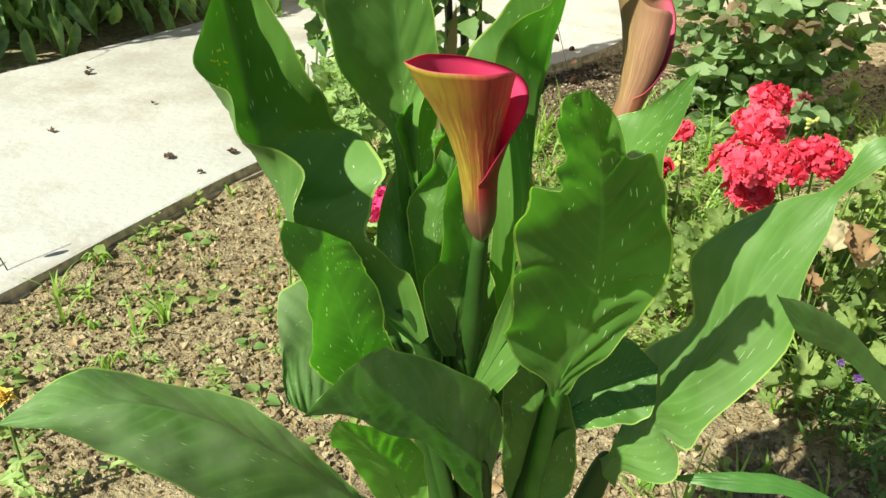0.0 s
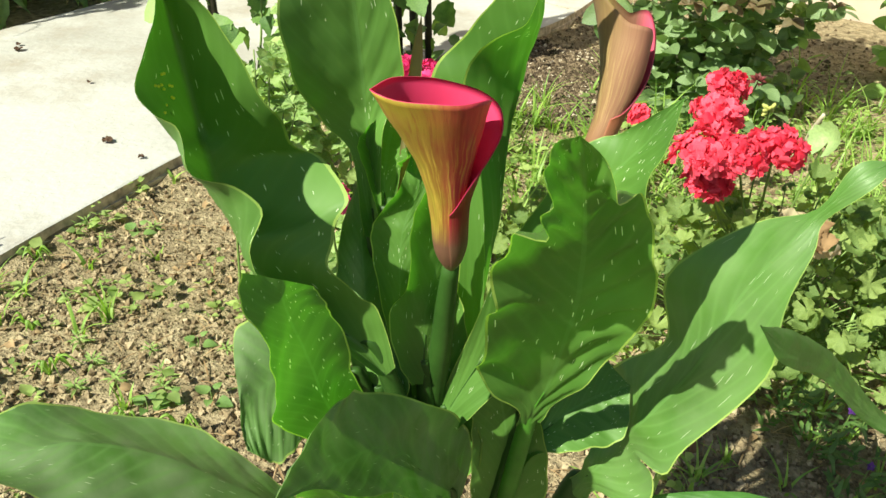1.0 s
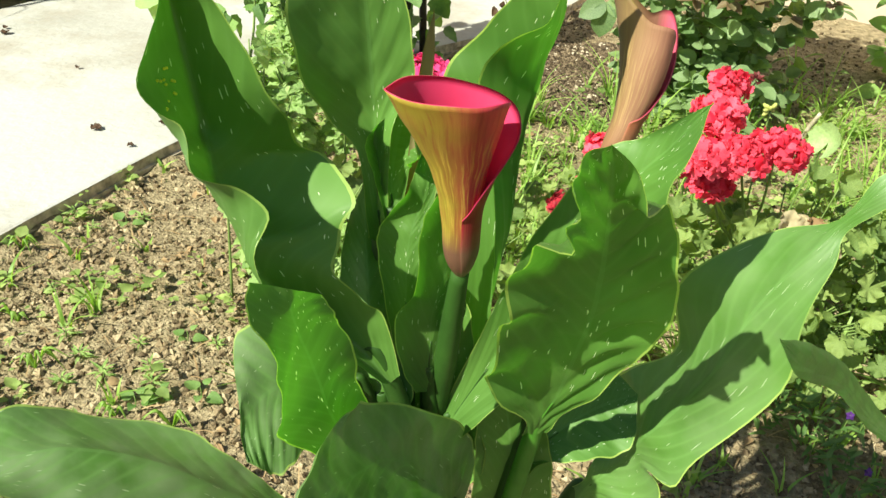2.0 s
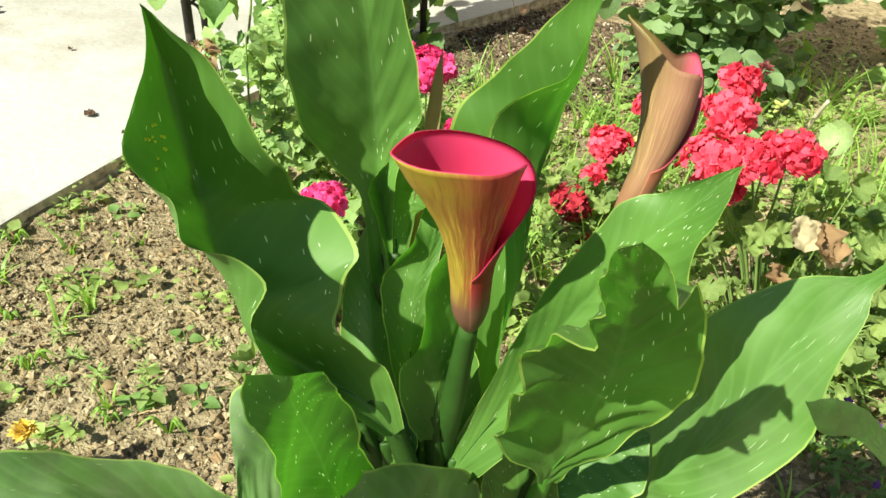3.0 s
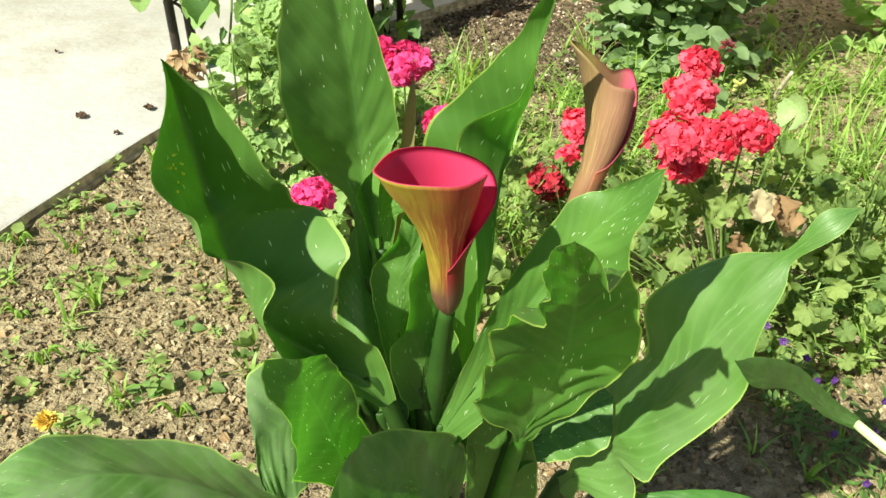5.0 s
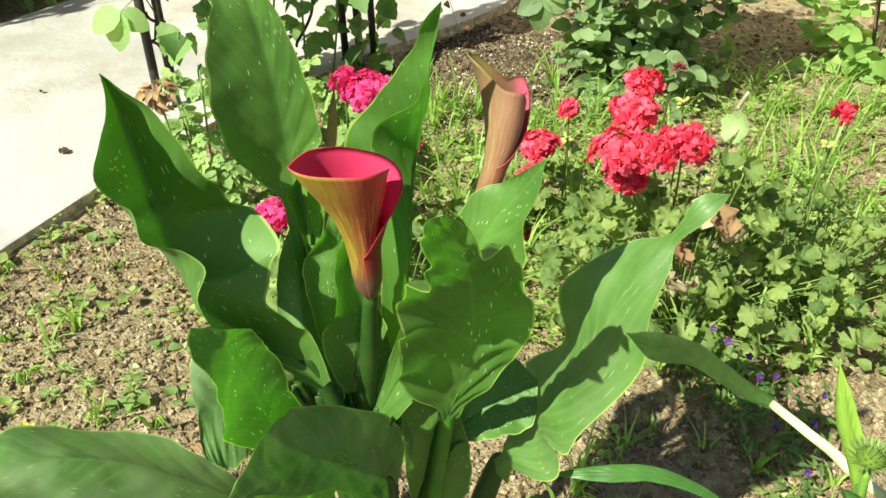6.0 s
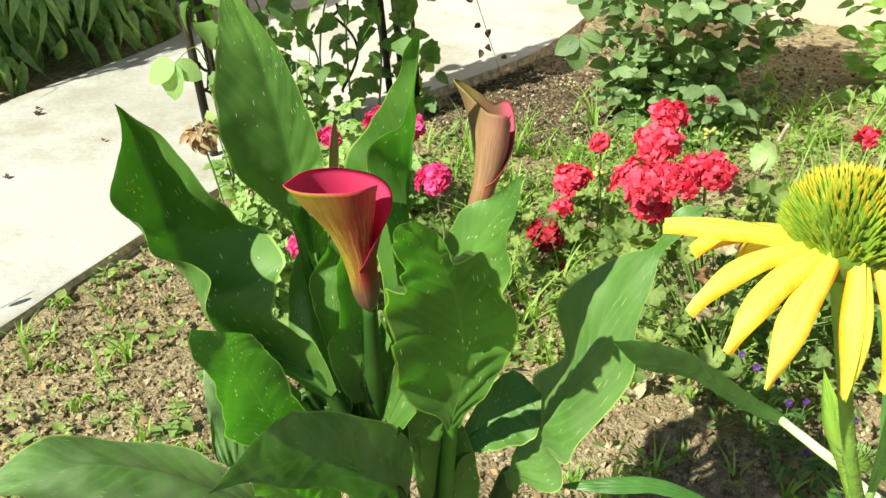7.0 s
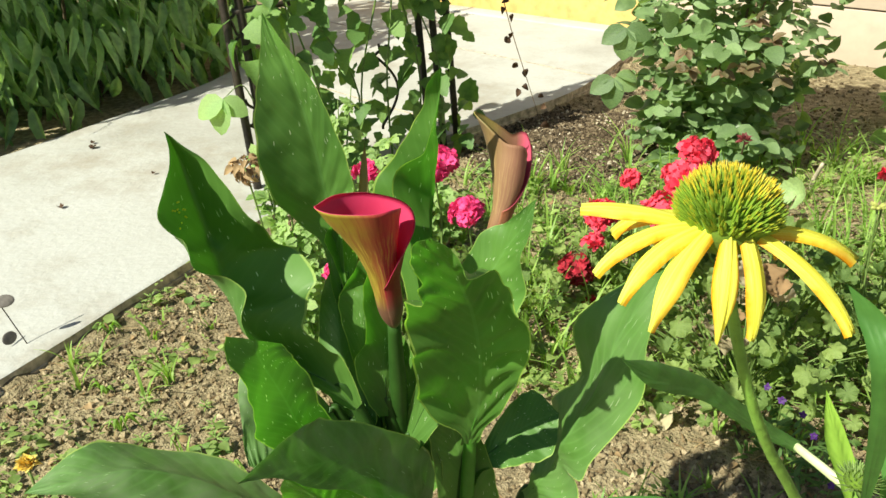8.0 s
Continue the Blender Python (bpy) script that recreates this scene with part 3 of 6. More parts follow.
LEAVES["ruffled_front"] = [
    ((233, 615, 479), (-12, 0, -3), (12, -2, 4)),
    ((240, 605, 514), (-49, -9, 1), (24, -12, 10)),
    ((243, 588, 561), (-56, -13, -4), (33, -8, 0)),
    ((243, 572, 598), (-54, -22, 8), (39, -11, -5)),
    ((241, 558, 628), (-53, -16, 0), (46, 1, -12)),
    ((238, 546, 654), (-50, -34, 22), (38, -10, 3)),
    ((234, 533, 677), (-33, -53, 22), (33, -7, 9)),
    ((229, 518, 700), (-23, -34, 9), (29, 2, 4)),
    ((224, 503, 721), (-22, -31, 12), (14, -17, -3)),
    ((219, 489, 739), (-18, -18, 10), (13, -4, -3)),
    ((214, 476, 755),),
]
LEAVES["behind_ruffled"] = [
    ((172, 640, 453), (-10, 9, -5), (20, -12, 10)),
    ((205, 636, 537), (-18, -3, 10), (28, -26, 2)),
    ((228, 630, 600), (-22, -2, 12), (36, -31, -5)),
    ((248, 624, 640), (-20, 6, 15), (32, -30, 0)),
    ((264, 617, 674), (-18, 15, 10), (14, -28, 4)),
    ((279, 604, 705), (-14, 19, -8), (6, -18, 4)),
    ((290, 589, 734),),
]
LEAVES["broad_outer"] = [
    ((292, 676, 347), (-2, 4, 8), (10, -7, -4)),
    ((298, 672, 364), (-6, 7, 6), (23, -29, -7)),
    ((305, 670, 376), (-10, 12, 2), (35, -42, 2)),
    ((312, 665, 393), (-6, 41, 7), (23, -31, 8)),
    ((316, 661, 410), (2, 69, 12), (10, -22, 1)),
    ((319, 648, 438), (0, 76, 3), (22, -35, -15)),
    ((330, 640, 465), (-9, 75, -9), (22, -27, -11)),
    ((349, 630, 517), (-8, 58, -18), (37, -31, 12)),
    ((366, 632, 572), (-30, 59, -14), (24, -25, 3)),
    ((389, 631, 619), (-10, 42, -6), (12, -15, 2)),
    ((404, 631, 644), (-1, 4, 0), (3, -4, -4)),
    ((417, 619, 676), (-1, 9, 5), (7, -8, -2)),
    ((442, 629, 684),),
]
LEAVES["wavy_front"] = [
    ((102, 546, 508), (-17, -25, 17), (14, 28, -13)),
    ((94, 523, 558), (-19, -43, 16), (19, 36, -19)),
    ((87, 514, 593), (-14, -45, 12), (19, 32, -26)),
    ((81, 502, 624), (-4, -36, 8), (20, 35, -21)),
    ((78, 493, 648), (-14, -25, 7), (14, 33, -23)),
    ((78, 494, 660), (-15, -18, 14), (13, 28, -22)),
]
LEAVES["low_shaded"] = [
    ((95, 611, 501), (-9, 11, 15), (0, -15, -23)),
    ((64, 583, 528), (-13, 22, 31), (9, -25, -35)),
    ((42, 559, 527), (-14, 24, 34), (21, -24, -34)),
    ((38, 539, 514), (-4, 9, 13), (14, -10, -13)),
    ((42, 528, 508),),
]
LEAVES["lying_outer"] = [
    ((60, 664, 288), (-9, 8, 16), (-9, -22, 3)),
    ((-5, 634, 367), (1, 35, 2), (8, -54, -17)),
    ((-63, 617, 414), (8, 60, -26), (11, -65, -17)),
    ((-109, 598, 438), (-11, 59, -17), (10, -49, -8)),
    ((-153, 575, 442), (-12, 47, 4), (11, -29, 9)),
    ((-205, 575, 426),),
]
LEAVES["arching_front"] = [
    ((170, 615, 395), (23, 31, 12), (4, -53, 6)),
    ((131, 552, 493), (40, 76, -32), (13, -37, -7)),
    ((108, 471, 557), (7, 75, -10), (15, -22, 0)),
    ((98, 414, 599), (3, 75, -21), (5, -4, 2)),
    ((92, 375, 627),),
]
LEAVES["low_inner"] = [
    ((238, 658, 404), (6, 11, 19), (7, -11, 0)),
    ((272, 674, 429), (-2, 15, 27), (4, -31, -16)),
    ((300, 683, 442), (-5, 22, 20), (13, -32, -18)),
    ((321, 687, 447),),
]
LEAVES["narrow_inner"] = [
    ((150, 634, 500), (-18, -6, 4), (10, 4, 0)),
    ((150, 635, 545), (-26, -14, 6), (14, 6, 0)),
    ((156, 637, 578), (-20, -14, -2), (12, 6, 0)),
    ((160, 635, 610), (-22, -14, 0), (10, 6, 0)),
    ((163, 631, 640), (-22, -17, 0), (8, 6, 0)),
    ((164, 627, 660), (-15, -18, 5), (5, 6, 0)),
    ((158, 620, 684),),
]
LEAVES["narrow_inner_back"] = [
    ((132, 640, 530), (-12, 4, 0), (10, 0, 0)),
    ((130, 642, 570), (-18, 4, 4), (14, -2, 0)),
    ((130, 645, 598), (-21, 2, 1), (14, -4, 0)),
    ((134, 650, 616), (-22, -2, -4), (10, 0, 0)),
    ((140, 656, 634), (-14, -13, 2), (6, 4, 0)),
    ((141, 668, 648), (-10, -5, -5), (4, 4, 0)),
    ((138, 690, 657),),
]
LEAVES["young_rolled"] = [
    ((118, 666, 606), (-6, 0, 2), (6, 0, 0)),
    ((115, 676, 632), (-12, -8, 8), (12, -12, 10)),
    ((115, 684, 648), (-16, -20, 9), (12, -36, 8)),
    ((117, 690, 660), (-16, -22, 6), (14, -42, 2)),
    ((119, 692, 672), (-9, -12, 2), (8, -22, 0)),
    ((120, 688, 686),),
]
LEAVES["small_low"] = [
    ((120, 554, 394), (-15, -2, -2), (19, 2, 1)),
    ((111, 538, 448), (-23, -16, 15), (19, 30, -9)),
    ((99, 521, 482), (-24, -15, 16), (14, 29, -11)),
    ((81, 505, 517),),
]
LEAVES["pale_sheath"] = [
    ((122, 684, 395), (-9, 0, 0), (11, -3, 0)),
    ((120, 686, 440), (-5, 0, 0), (6, -2, 0)),
    ((121, 677, 480), (-4, 0, 0), (5, -2, 0)),
    ((122, 668, 517),),
]
LEAVES["inner_dark"] = [
    ((116, 629, 483), (-14, 1, -1), (24, -1, 1)),
    ((107, 648, 528), (-21, 1, -1), (23, 7, -6)),
    ((101, 672, 563), (-19, -2, -5), (24, 10, -1)),
    ((97, 693, 593), (-11, -10, 1), (17, 10, -1)),
    ((96, 708, 614),),
]
LEAVES["sheath_dark"] = [
    ((167, 652, 390), (-29, 1, -1), (34, -1, 1)),
    ((161, 647, 453), (-34, -6, 6), (30, -1, 1)),
    ((158, 646, 506), (-28, -6, 6), (25, -1, 1)),
    ((153, 652, 549), (-18, -10, 2), (21, -1, 1)),
    ((153, 660, 578),),
]
LEAVES["sheath_right"] = [
    ((222, 656, 330), (-25, 1, -1), (35, -1, 1)),
    ((220, 649, 408), (-28, -2, -5), (33, -4, -3)),
    ((209, 643, 470), (-19, -5, -9), (22, -1, 1)),
    ((201, 645, 507),),
]

RIPPLE = {"tall_folded": (0.13, 0.06, 3), "tall_back": (0.10, 0.03, 2), "twisted_back": (0.10, 0.02, 2), "ruffled_front": (0.16, 0.08, 8),
          "behind_ruffled": (0.10, 0.05, 3), "broad_outer": (0.12, 0.06, 4), "wavy_front": (0.12, 0.07, 3), "low_shaded": (0.1, 0.05, 2),
          "lying_outer": (-0.10, 0.05, 3), "arching_front": (-0.10, 0.04, 3), "low_inner": (0.1, 0.06, 3), "narrow_inner": (0.2, 0.05, 2.5),
          "narrow_inner_back": (0.25, 0.04, 2), "young_rolled": (0.45, 0.03, 2), "small_low": (0.1, 0.08, 3), "pale_sheath": (0.4, 0.02, 2), "inner_dark": (0.2, 0.04, 2), "sheath_dark": (0.3, 0.03, 2), "sheath_right": (0.3, 0.03, 2)}


def spathe(base, top, heights, radii, tip, wide=0.0, bow=0.0, point=186, lean=0.0, roll=0.0005, tuck=0.0, squash=0.0, spread=26, start=350, n=72, nv=34):
    """A calla flower: one sheet rolled into a funnel, from its hidden inner margin round to the margin that wraps the front."""
    base, top = Vector(base), Vector(top)
    axis = (top - base)
    height = axis.length
    up = axis.normalized()
    right = Vector((1, 0.08, 0)).cross(up).cross(up).normalized() * -1
    rear = up.cross(right)
    bm = bmesh.new()
    uv = bm.loops.layers.uv.new("UVMap")
    sheets = []
    def curve(table, x):
        """A smooth line through the table's places."""
        if x <= table[0][0]:
            return table[0][1]
        for k, ((x0, y0), (x1, y1)) in enumerate(zip(table, table[1:])):
            if x <= x1:
                before, after = table[max(k - 1, 0)], table[min(k + 2, len(table) - 1)]
                h = x1 - x0
                s0 = (y1 - before[1]) / (x1 - before[0]) * h
                s1 = (after[1] - y0) / (after[0] - x0) * h
                t = (x - x0) / h
                return y0 * (1 + 2 * t) * (1 - t) ** 2 + s0 * t * (1 - t) ** 2 + y1 * t * t * (3 - 2 * t) + s1 * t * t * (t - 1)
        return table[-1][1]
    for inset in (0.0, 0.0009):
        grid = []
        for i in range(n + 1):
            turn = start - (start + 95) * i / n
            rim = curve(heights, turn)
            line = []
            for j in range(nv + 1):
                v = j / nv * rim
                r = curve(radii, v) * (1 + 0.07 * i / n) * (1 - tuck * v * min(1, max(0, (turn - 268) / 82)) ** 1.6)
                flare = math.exp(-(((turn - point) / spread) ** 2)) * max(0, v - 0.6) ** 2 * tip
                flare += wide * (math.exp(-(((turn + 2) / 42) ** 2)) + 0.1 * math.exp(-(((turn - 358) / 42) ** 2))) * max(0, v - 0.5) / 0.4
                edge = max(0, j / nv - 0.9) * 10
                a = radians(turn)
                p = base + up * v * height + (right * math.cos(a) + rear * math.sin(a) * (1 - squash * min(1, v))) * (r + flare - inset + roll * edge * edge)
                p += up * 0.0012 * math.sin(turn * 0.05) * j / nv + right * bow * math.sin(math.pi * v / 1.1)
                p += right * (0.0007 * noise.noise(p * 60) - lean * max(0, v - 0.85) ** 1.5) + up * 0.0008 * noise.noise(p * 45)
                line.append((bm.verts.new(p - ROOT), (i / n, v)))
            grid.append(line)
        sheets.append(grid)
    def face(q, index):
        f = bm.faces.new([v for v, _ in q])
        f.material_index = index
        for loop, (_, w) in zip(f.loops, q):
            loop[uv].uv = w
    for index, grid in enumerate(sheets):
        for a, b in zip(grid, grid[1:]):
            for k in range(nv):
                face((a[k], a[k + 1], b[k + 1], b[k]), index)
    outer, inner = sheets
    for i in range(n):
        face((outer[i][nv], inner[i][nv], inner[i + 1][nv], outer[i + 1][nv]), 1)
    for end in (0, n):
        for k in range(nv):
            face((outer[end][k], outer[end][k + 1], inner[end][k + 1], inner[end][k]), 1)
    return bm


def build_calla():
    plant = thing("calla_lily", ROOT, "calla lily with pink flowers and large white-flecked green leaves", "flower")
    labels = {"tall_folded": "tall folded leaf with pale flecks", "ruffled_front": "leaf with ruffled margins", "lying_outer": "broad leaf lying low",
              "young_rolled": "young rolled leaf", "broad_outer": "broad leaf lit on one half"}
    for k, (name, rows) in enumerate(LEAVES.items()):
        bow, ruffle, waves = RIPPLE[name]
        skin = CALLA_SHEEN if name in ("lying_outer", "arching_front", "low_shaded") else CALLA_SOFT_SHEEN if name == "broad_outer" else CALLA_PALE if name in ("small_low", "pale_sheath") else CALLA_YOUNG if name in ("wavy_front", "ruffled_front", "narrow_inner", "narrow_inner_back", "young_rolled", "twisted_back") else CALLA
        start, second = Vector(rows[0][0]) / 1000, Vector(rows[1][0]) / 1000
        lead = (start - second).normalized()
        thick = {"ruffled_front": 0.0090, "broad_outer": 0.0150, "young_rolled": 0.005, "narrow_inner": 0.009, "narrow_inner_back": 0.008}.get(name, 0.0105)
        a = k * 2.4
        foot = Vector((0.19 + 0.03 * math.cos(a), 0.70 + 0.03 * math.sin(a), -0.01))
        # the blade narrows into its stalk
        left, right = Vector(rows[0][1]) / 1000, Vector(rows[0][2]) / 1000
        reach = min(0.055, max(0.02, 1.1 * max(left.length, right.length)))
        lead = (lead + (foot - start).normalized()).normalized()
        neck = start + lead * reach
        narrow = (neck * 1000, left.normalized() * 1050 * thick, right.normalized() * 1050 * thick)
        part("leaf", blade([narrow] + rows, ROOT, bow, ruffle, waves, 1.7 * k, quilt=0.0030 if name == "ruffled_front" else 0.0003 if name == "wavy_front" else 0.0007, scallop=0.025 if name == "ruffled_front" else 0.02), skin, plant, labels.get(name, ""))
        if name == "tall_folded":
            blade_mesh = plant.children[-1].data
            spot = Vector((0.002, 0.594, 0.714)) - ROOT
            for face in sorted((f for f in blade_mesh.polygons), key=lambda f: (f.center - spot).length)[:15:2]:
                for _ in range(2):
                    n = face.normal if face.normal.y < 0 else -face.normal
                    at = face.center + Vector((rnd(-0.0015, 0.0015), 0, rnd(-0.0025, 0.0025))) + n * 0.0014
                    bm = bmesh.new()
                    bmesh.ops.create_uvsphere(bm, u_segments=8, v_segments=5, radius=0.0009, matrix=Matrix.Translation(at))
                    part("insect_egg", bm, EGG, plant, "tiny yellow egg on the leaf")
        back = Vector((0, 1, -0.35)).normalized() * thick
        mid = neck.lerp(foot, 0.45) + lead * 0.04 * min(1, start.z / 0.4)
        bm = tube(bmesh.new(), [start.lerp(second, 0.6) - ROOT, start + back * 0.25 - ROOT, neck + back * 0.75 - ROOT, mid - ROOT, foot - ROOT], [0.0004, 0.0012, thick * 0.72, thick, 0.016], 32, 10, 0.75)
        # the paler colour on ruffled_front's stalk stands in for its sunlit edge
        part("leaf_stalk", bm, STALK_PALE if name in ("ruffled_front", "small_low", "pale_sheath") else STALK, plant)
    # open flower
    heights = [(-95, 0.46), (-75, 0.52), (-50, 0.63), (-25, 0.76), (0, 0.88), (35, 0.97), (90, 1.05), (150, 1.12), (190, 1.18), (210, 1.23), (230, 1.21), (255, 1.19), (280, 1.17), (310, 1.15), (335, 1.11), (350, 1.06), (375, 0.98), (400, 0.90)]
    radii = [(0, 0.0015), (0.04, 0.0046), (0.10, 0.0080), (0.19, 0.0106), (0.34, 0.0116), (0.50, 0.0130), (0.66, 0.0164), (0.82, 0.0216), (0.96, 0.0278), (1.08, 0.0325), (1.25, 0.0360)]
    part("spathe", spathe((0.165, 0.616, 0.594), (0.157, 0.594, 0.715), heights, radii, 0.026, 0.0060, 0.0, 210, 0.0, 0.0013, 0.30, 0.18, 26, 400), [SPATHE, SPATHE_IN], plant, "open pink flower with yellow-green veins")
    bm = tube(bmesh.new(), [Vector(p) - ROOT for p in ((0.165, 0.616, 0.603), (0.162, 0.636, 0.52), (0.160, 0.662, 0.40), (0.180, 0.680, 0.15), (0.185, 0.70, -0.01))], [0.0058, 0.0082, 0.0096, 0.0115, 0.013], 24, 12)
    part("flower_stalk", bm, STALK, plant)
    # older flower, half closed and browning
    heights = [(-95, 0.42), (-60, 0.50), (-30, 0.64), (0, 0.86), (22, 1.04), (42, 1.16), (62, 1.18), (90, 1.15), (115, 1.17), (140, 1.21), (166, 1.27), (188, 1.24), (210, 1.16), (240, 1.09), (270, 1.07), (310, 1.07), (350, 1.0)]
    radii = [(0, 0.003), (0.08, 0.0066), (0.25, 0.0084), (0.42, 0.0094), (0.58, 0.0118), (0.75, 0.0142), (0.90, 0.0152), (1.02, 0.0147), (1.2, 0.0136), (1.5, 0.0120)]
    part("spathe", spathe((0.250, 0.650, 0.655), (0.270, 0.668, 0.744), heights, radii, 0.052, 0.002, 0.004, 172, 0.0, 0.0006, 0.15, 0.1, 42), [FADED, FADED_IN], plant, "ageing flower faded to brownish orange")
    bm = tube(bmesh.new(), [Vector(p) - ROOT for p in ((0.2505, 0.650, 0.661), (0.240, 0.652, 0.55), (0.222, 0.655, 0.36), (0.205, 0.685, 0.15), (0.200, 0.70, -0.01))], [0.006, 0.0068, 0.0085, 0.010, 0.012], 24, 12)
    part("flower_stalk", bm, STALK, plant)
    # thin dark spear of a new leaf between the tall leaves
    rows = [((128, 668, 590), (-4, 0, 0), (4, 0, 0)), ((131, 676, 650), (-5, 1, 0), (5, -1, 0)), ((135, 690, 712), (-4, 1, 0), (4, -1, 0)), ((137, 697, 742),)]
    part("leaf", blade(rows, ROOT, 0.5, 0, 1, 0, 20, 4), SPEAR, plant, "brownish rolled bud")


EGG = plain_material("insect_egg", (0.88, 0.86, 0.05), 0.4, 300, 0.1)
SPEAR = foliage_material("rolled_bud", (0.13, 0.105, 0.045), (0.18, 0.15, 0.06), 0.5, 0.2)
build_calla()

# ---- coneflower close to the camera ----
def ray_petal(length, width, droop, lift=0.0, twist=0.0):
    """A notched, grooved ray petal that leaves along +y and bends down."""
    bm = bmesh.new()
    uv = bm.loops.layers.uv.new("UVMap")
    n, across = 18, 8
    grid, p, angle = [], Vector((0, 0, 0)), lift
    for i in range(n + 1):
        t = i / n
        w = width * (0.45 + 0.55 * math.sin(math.pi * min(1, t * 0.85 + 0.08))) * (1 if t < 0.55 else 1 - 0.90 * ((t - 0.55) / 0.45) ** 1.7)
        w *= 1 + 0.05 * math.sin(9 * t + 40 * width * length * 1e4)
        line = []
        for j in range(across + 1):
            s = 2 * j / across - 1
            groove = 0.10 * width * math.cos(3 * math.pi * s) - 0.30 * width * s * s
            side = Vector((math.cos(twist * t), 0, math.sin(twist * t)))
            notch = -0.02 * length * (1 - abs(s)) if i == n else 0
            line.append((bm.verts.new(p + side * s * w / 2 + Vector((0, -math.sin(angle), math.cos(angle))) * groove + Vector((0, math.cos(angle), math.sin(angle))) * notch), (j / across, t)))
        grid.append(line)
        angle -= droop / n * (0.6 + 0.8 * t)
        p = p + Vector((0, math.cos(angle), math.sin(angle))) * length / n
    for a, b in zip(grid, grid[1:]):
        for k in range(across):
            q = (a[k], a[k + 1], b[k + 1], b[k])
            for loop, (_, w) in zip(bm.faces.new([v for v, _ in q]).loops, q):
                loop[uv].uv = w
    return bm


def build_coneflower():
    head = Vector((0.318, 0.150, 0.922))
    plant = thing("coneflower", (0.47, 0.42, 0.0), "yellow coneflower with drooping petals and a spiky green-gold centre", "flower")
    o = plant.location
    tilt = pose(*(head - o), -10, 6, 0)
    way = [head + Vector((0, 0.001, -0.004)), Vector((0.3200, 0.151, 0.905)), Vector((0.3240, 0.152, 0.890)), Vector((0.3315, 0.156, 0.866)), Vector((0.3434, 0.166, 0.8376)), Vector((0.3602, 0.180, 0.805)),
           Vector((0.385, 0.205, 0.750)), Vector((0.440, 0.300, 0.46)), Vector((0.47, 0.42, -0.01))]
    part("stem", tube(bmesh.new(), [p - o for p in way], [0.0026, 0.0018, 0.0016, 0.0016, 0.0017, 0.0018, 0.0021, 0.0028, 0.0035], 48, 12), HAIRY, plant, "hairy green stem")
    # hairs along the stem
    bm = bmesh.new()
    line = spline(way[:-1], 420)
    for p in line:
        for _ in range(4):
            a = rnd(0, 6.28)
            d = Vector((math.cos(a), math.sin(a), rnd(-0.2, 0.3)))
            q = p - o + d * 0.0014
            s = Vector((-d.y, d.x, 0)) * 0.00012
            bm.faces.new([bm.verts.new(v) for v in (q - s, q + s, q + d * rnd(0.0004, 0.0009))])
    tagged(part("stem_hairs", bm, HAIRY, plant), kind="stuff")
    # disc under the spikes
    bm = bmesh.new()
    bmesh.ops.create_uvsphere(bm, u_segments=28, v_segments=14, radius=1, matrix=tilt @ Matrix.Diagonal((0.0102, 0.0102, 0.0098, 1)))
    part("disc", bm, DISC, plant, "green domed flower centre")
    bristle = bmesh.new()
    ring = [[bristle.verts.new((r * math.cos(b), q, r * math.sin(b))) for b in (0, 1.57, 3.14, 4.71)] for q, r in ((0.0, 0.10), (0.45, 0.085), (0.72, 0.06), (1.0, 0.015))]
    for step, (r0, r1) in enumerate(zip(ring, ring[1:])):
        for i in range(4):
            bristle.faces.new((r0[i], r0[(i + 1) % 4], r1[(i + 1) % 4], r1[i])).material_index = step
    spike = bpy.data.meshes.new("bristle")
    bristle.to_mesh(spike)
    bristle.free()
    spike.materials.append(SPIKE_GREEN)
    spike.materials.append(SPIKE_MID)
    spike.materials.append(SPIKE_GOLD)
    spike_low = spike.copy()
    spike_low.materials.clear()
    for mat in (SPIKE_GREEN, SPIKE_GREEN, SPIKE_MID):
        spike_low.materials.append(mat)
    count, rest = 760, []
    for k in range(count):
        t = (k + 0.5) / count
        a = k * 2.39996 + rnd(-0.1, 0.1)
        polar = 1.85 * t ** 0.52
        d = Vector((math.sin(polar) * math.cos(a), math.sin(polar) * math.sin(a), math.cos(polar)))
        p = Vector((d.x * 0.0099, d.y * 0.0099, d.z * 0.0095))
        ahead = Vector((d.x, d.y, d.z * 0.8 + 0.85 + rnd(-0.15, 0.15))).normalized()
        reach = rnd(0.0036, 0.0048) * (0.85 + 0.25 * math.sin(polar))
        m = tilt @ facing(p, ahead, (0.3, 0.2, 1), reach)
        if k % 5 < 2 and k < 750:
            piece("bristle", spike if polar < 1.12 else spike_low, plant, m)
        else:
            rest.append((m, 0 if polar < 1.12 else 1))
    points, polys = [v.co.copy() for v in spike.vertices], [(tuple(f.vertices), f.material_index) for f in spike.polygons]
    mass = bpy.data.meshes.new("bristles")
    mass.from_pydata([m @ v for m, _ in rest for v in points], [], [tuple(len(points) * i + q for q in f) for i in range(len(rest)) for f, _ in polys])
    mass.polygons.foreach_set("material_index", [max(0, x - low) for _, low in rest for _, x in polys])
    for mat in (SPIKE_GREEN, SPIKE_MID, SPIKE_GOLD):
        mass.materials.append(mat)
    ob = new("bristles", mass)
    ob.parent = plant
    tagged(ob, kind="stuff")
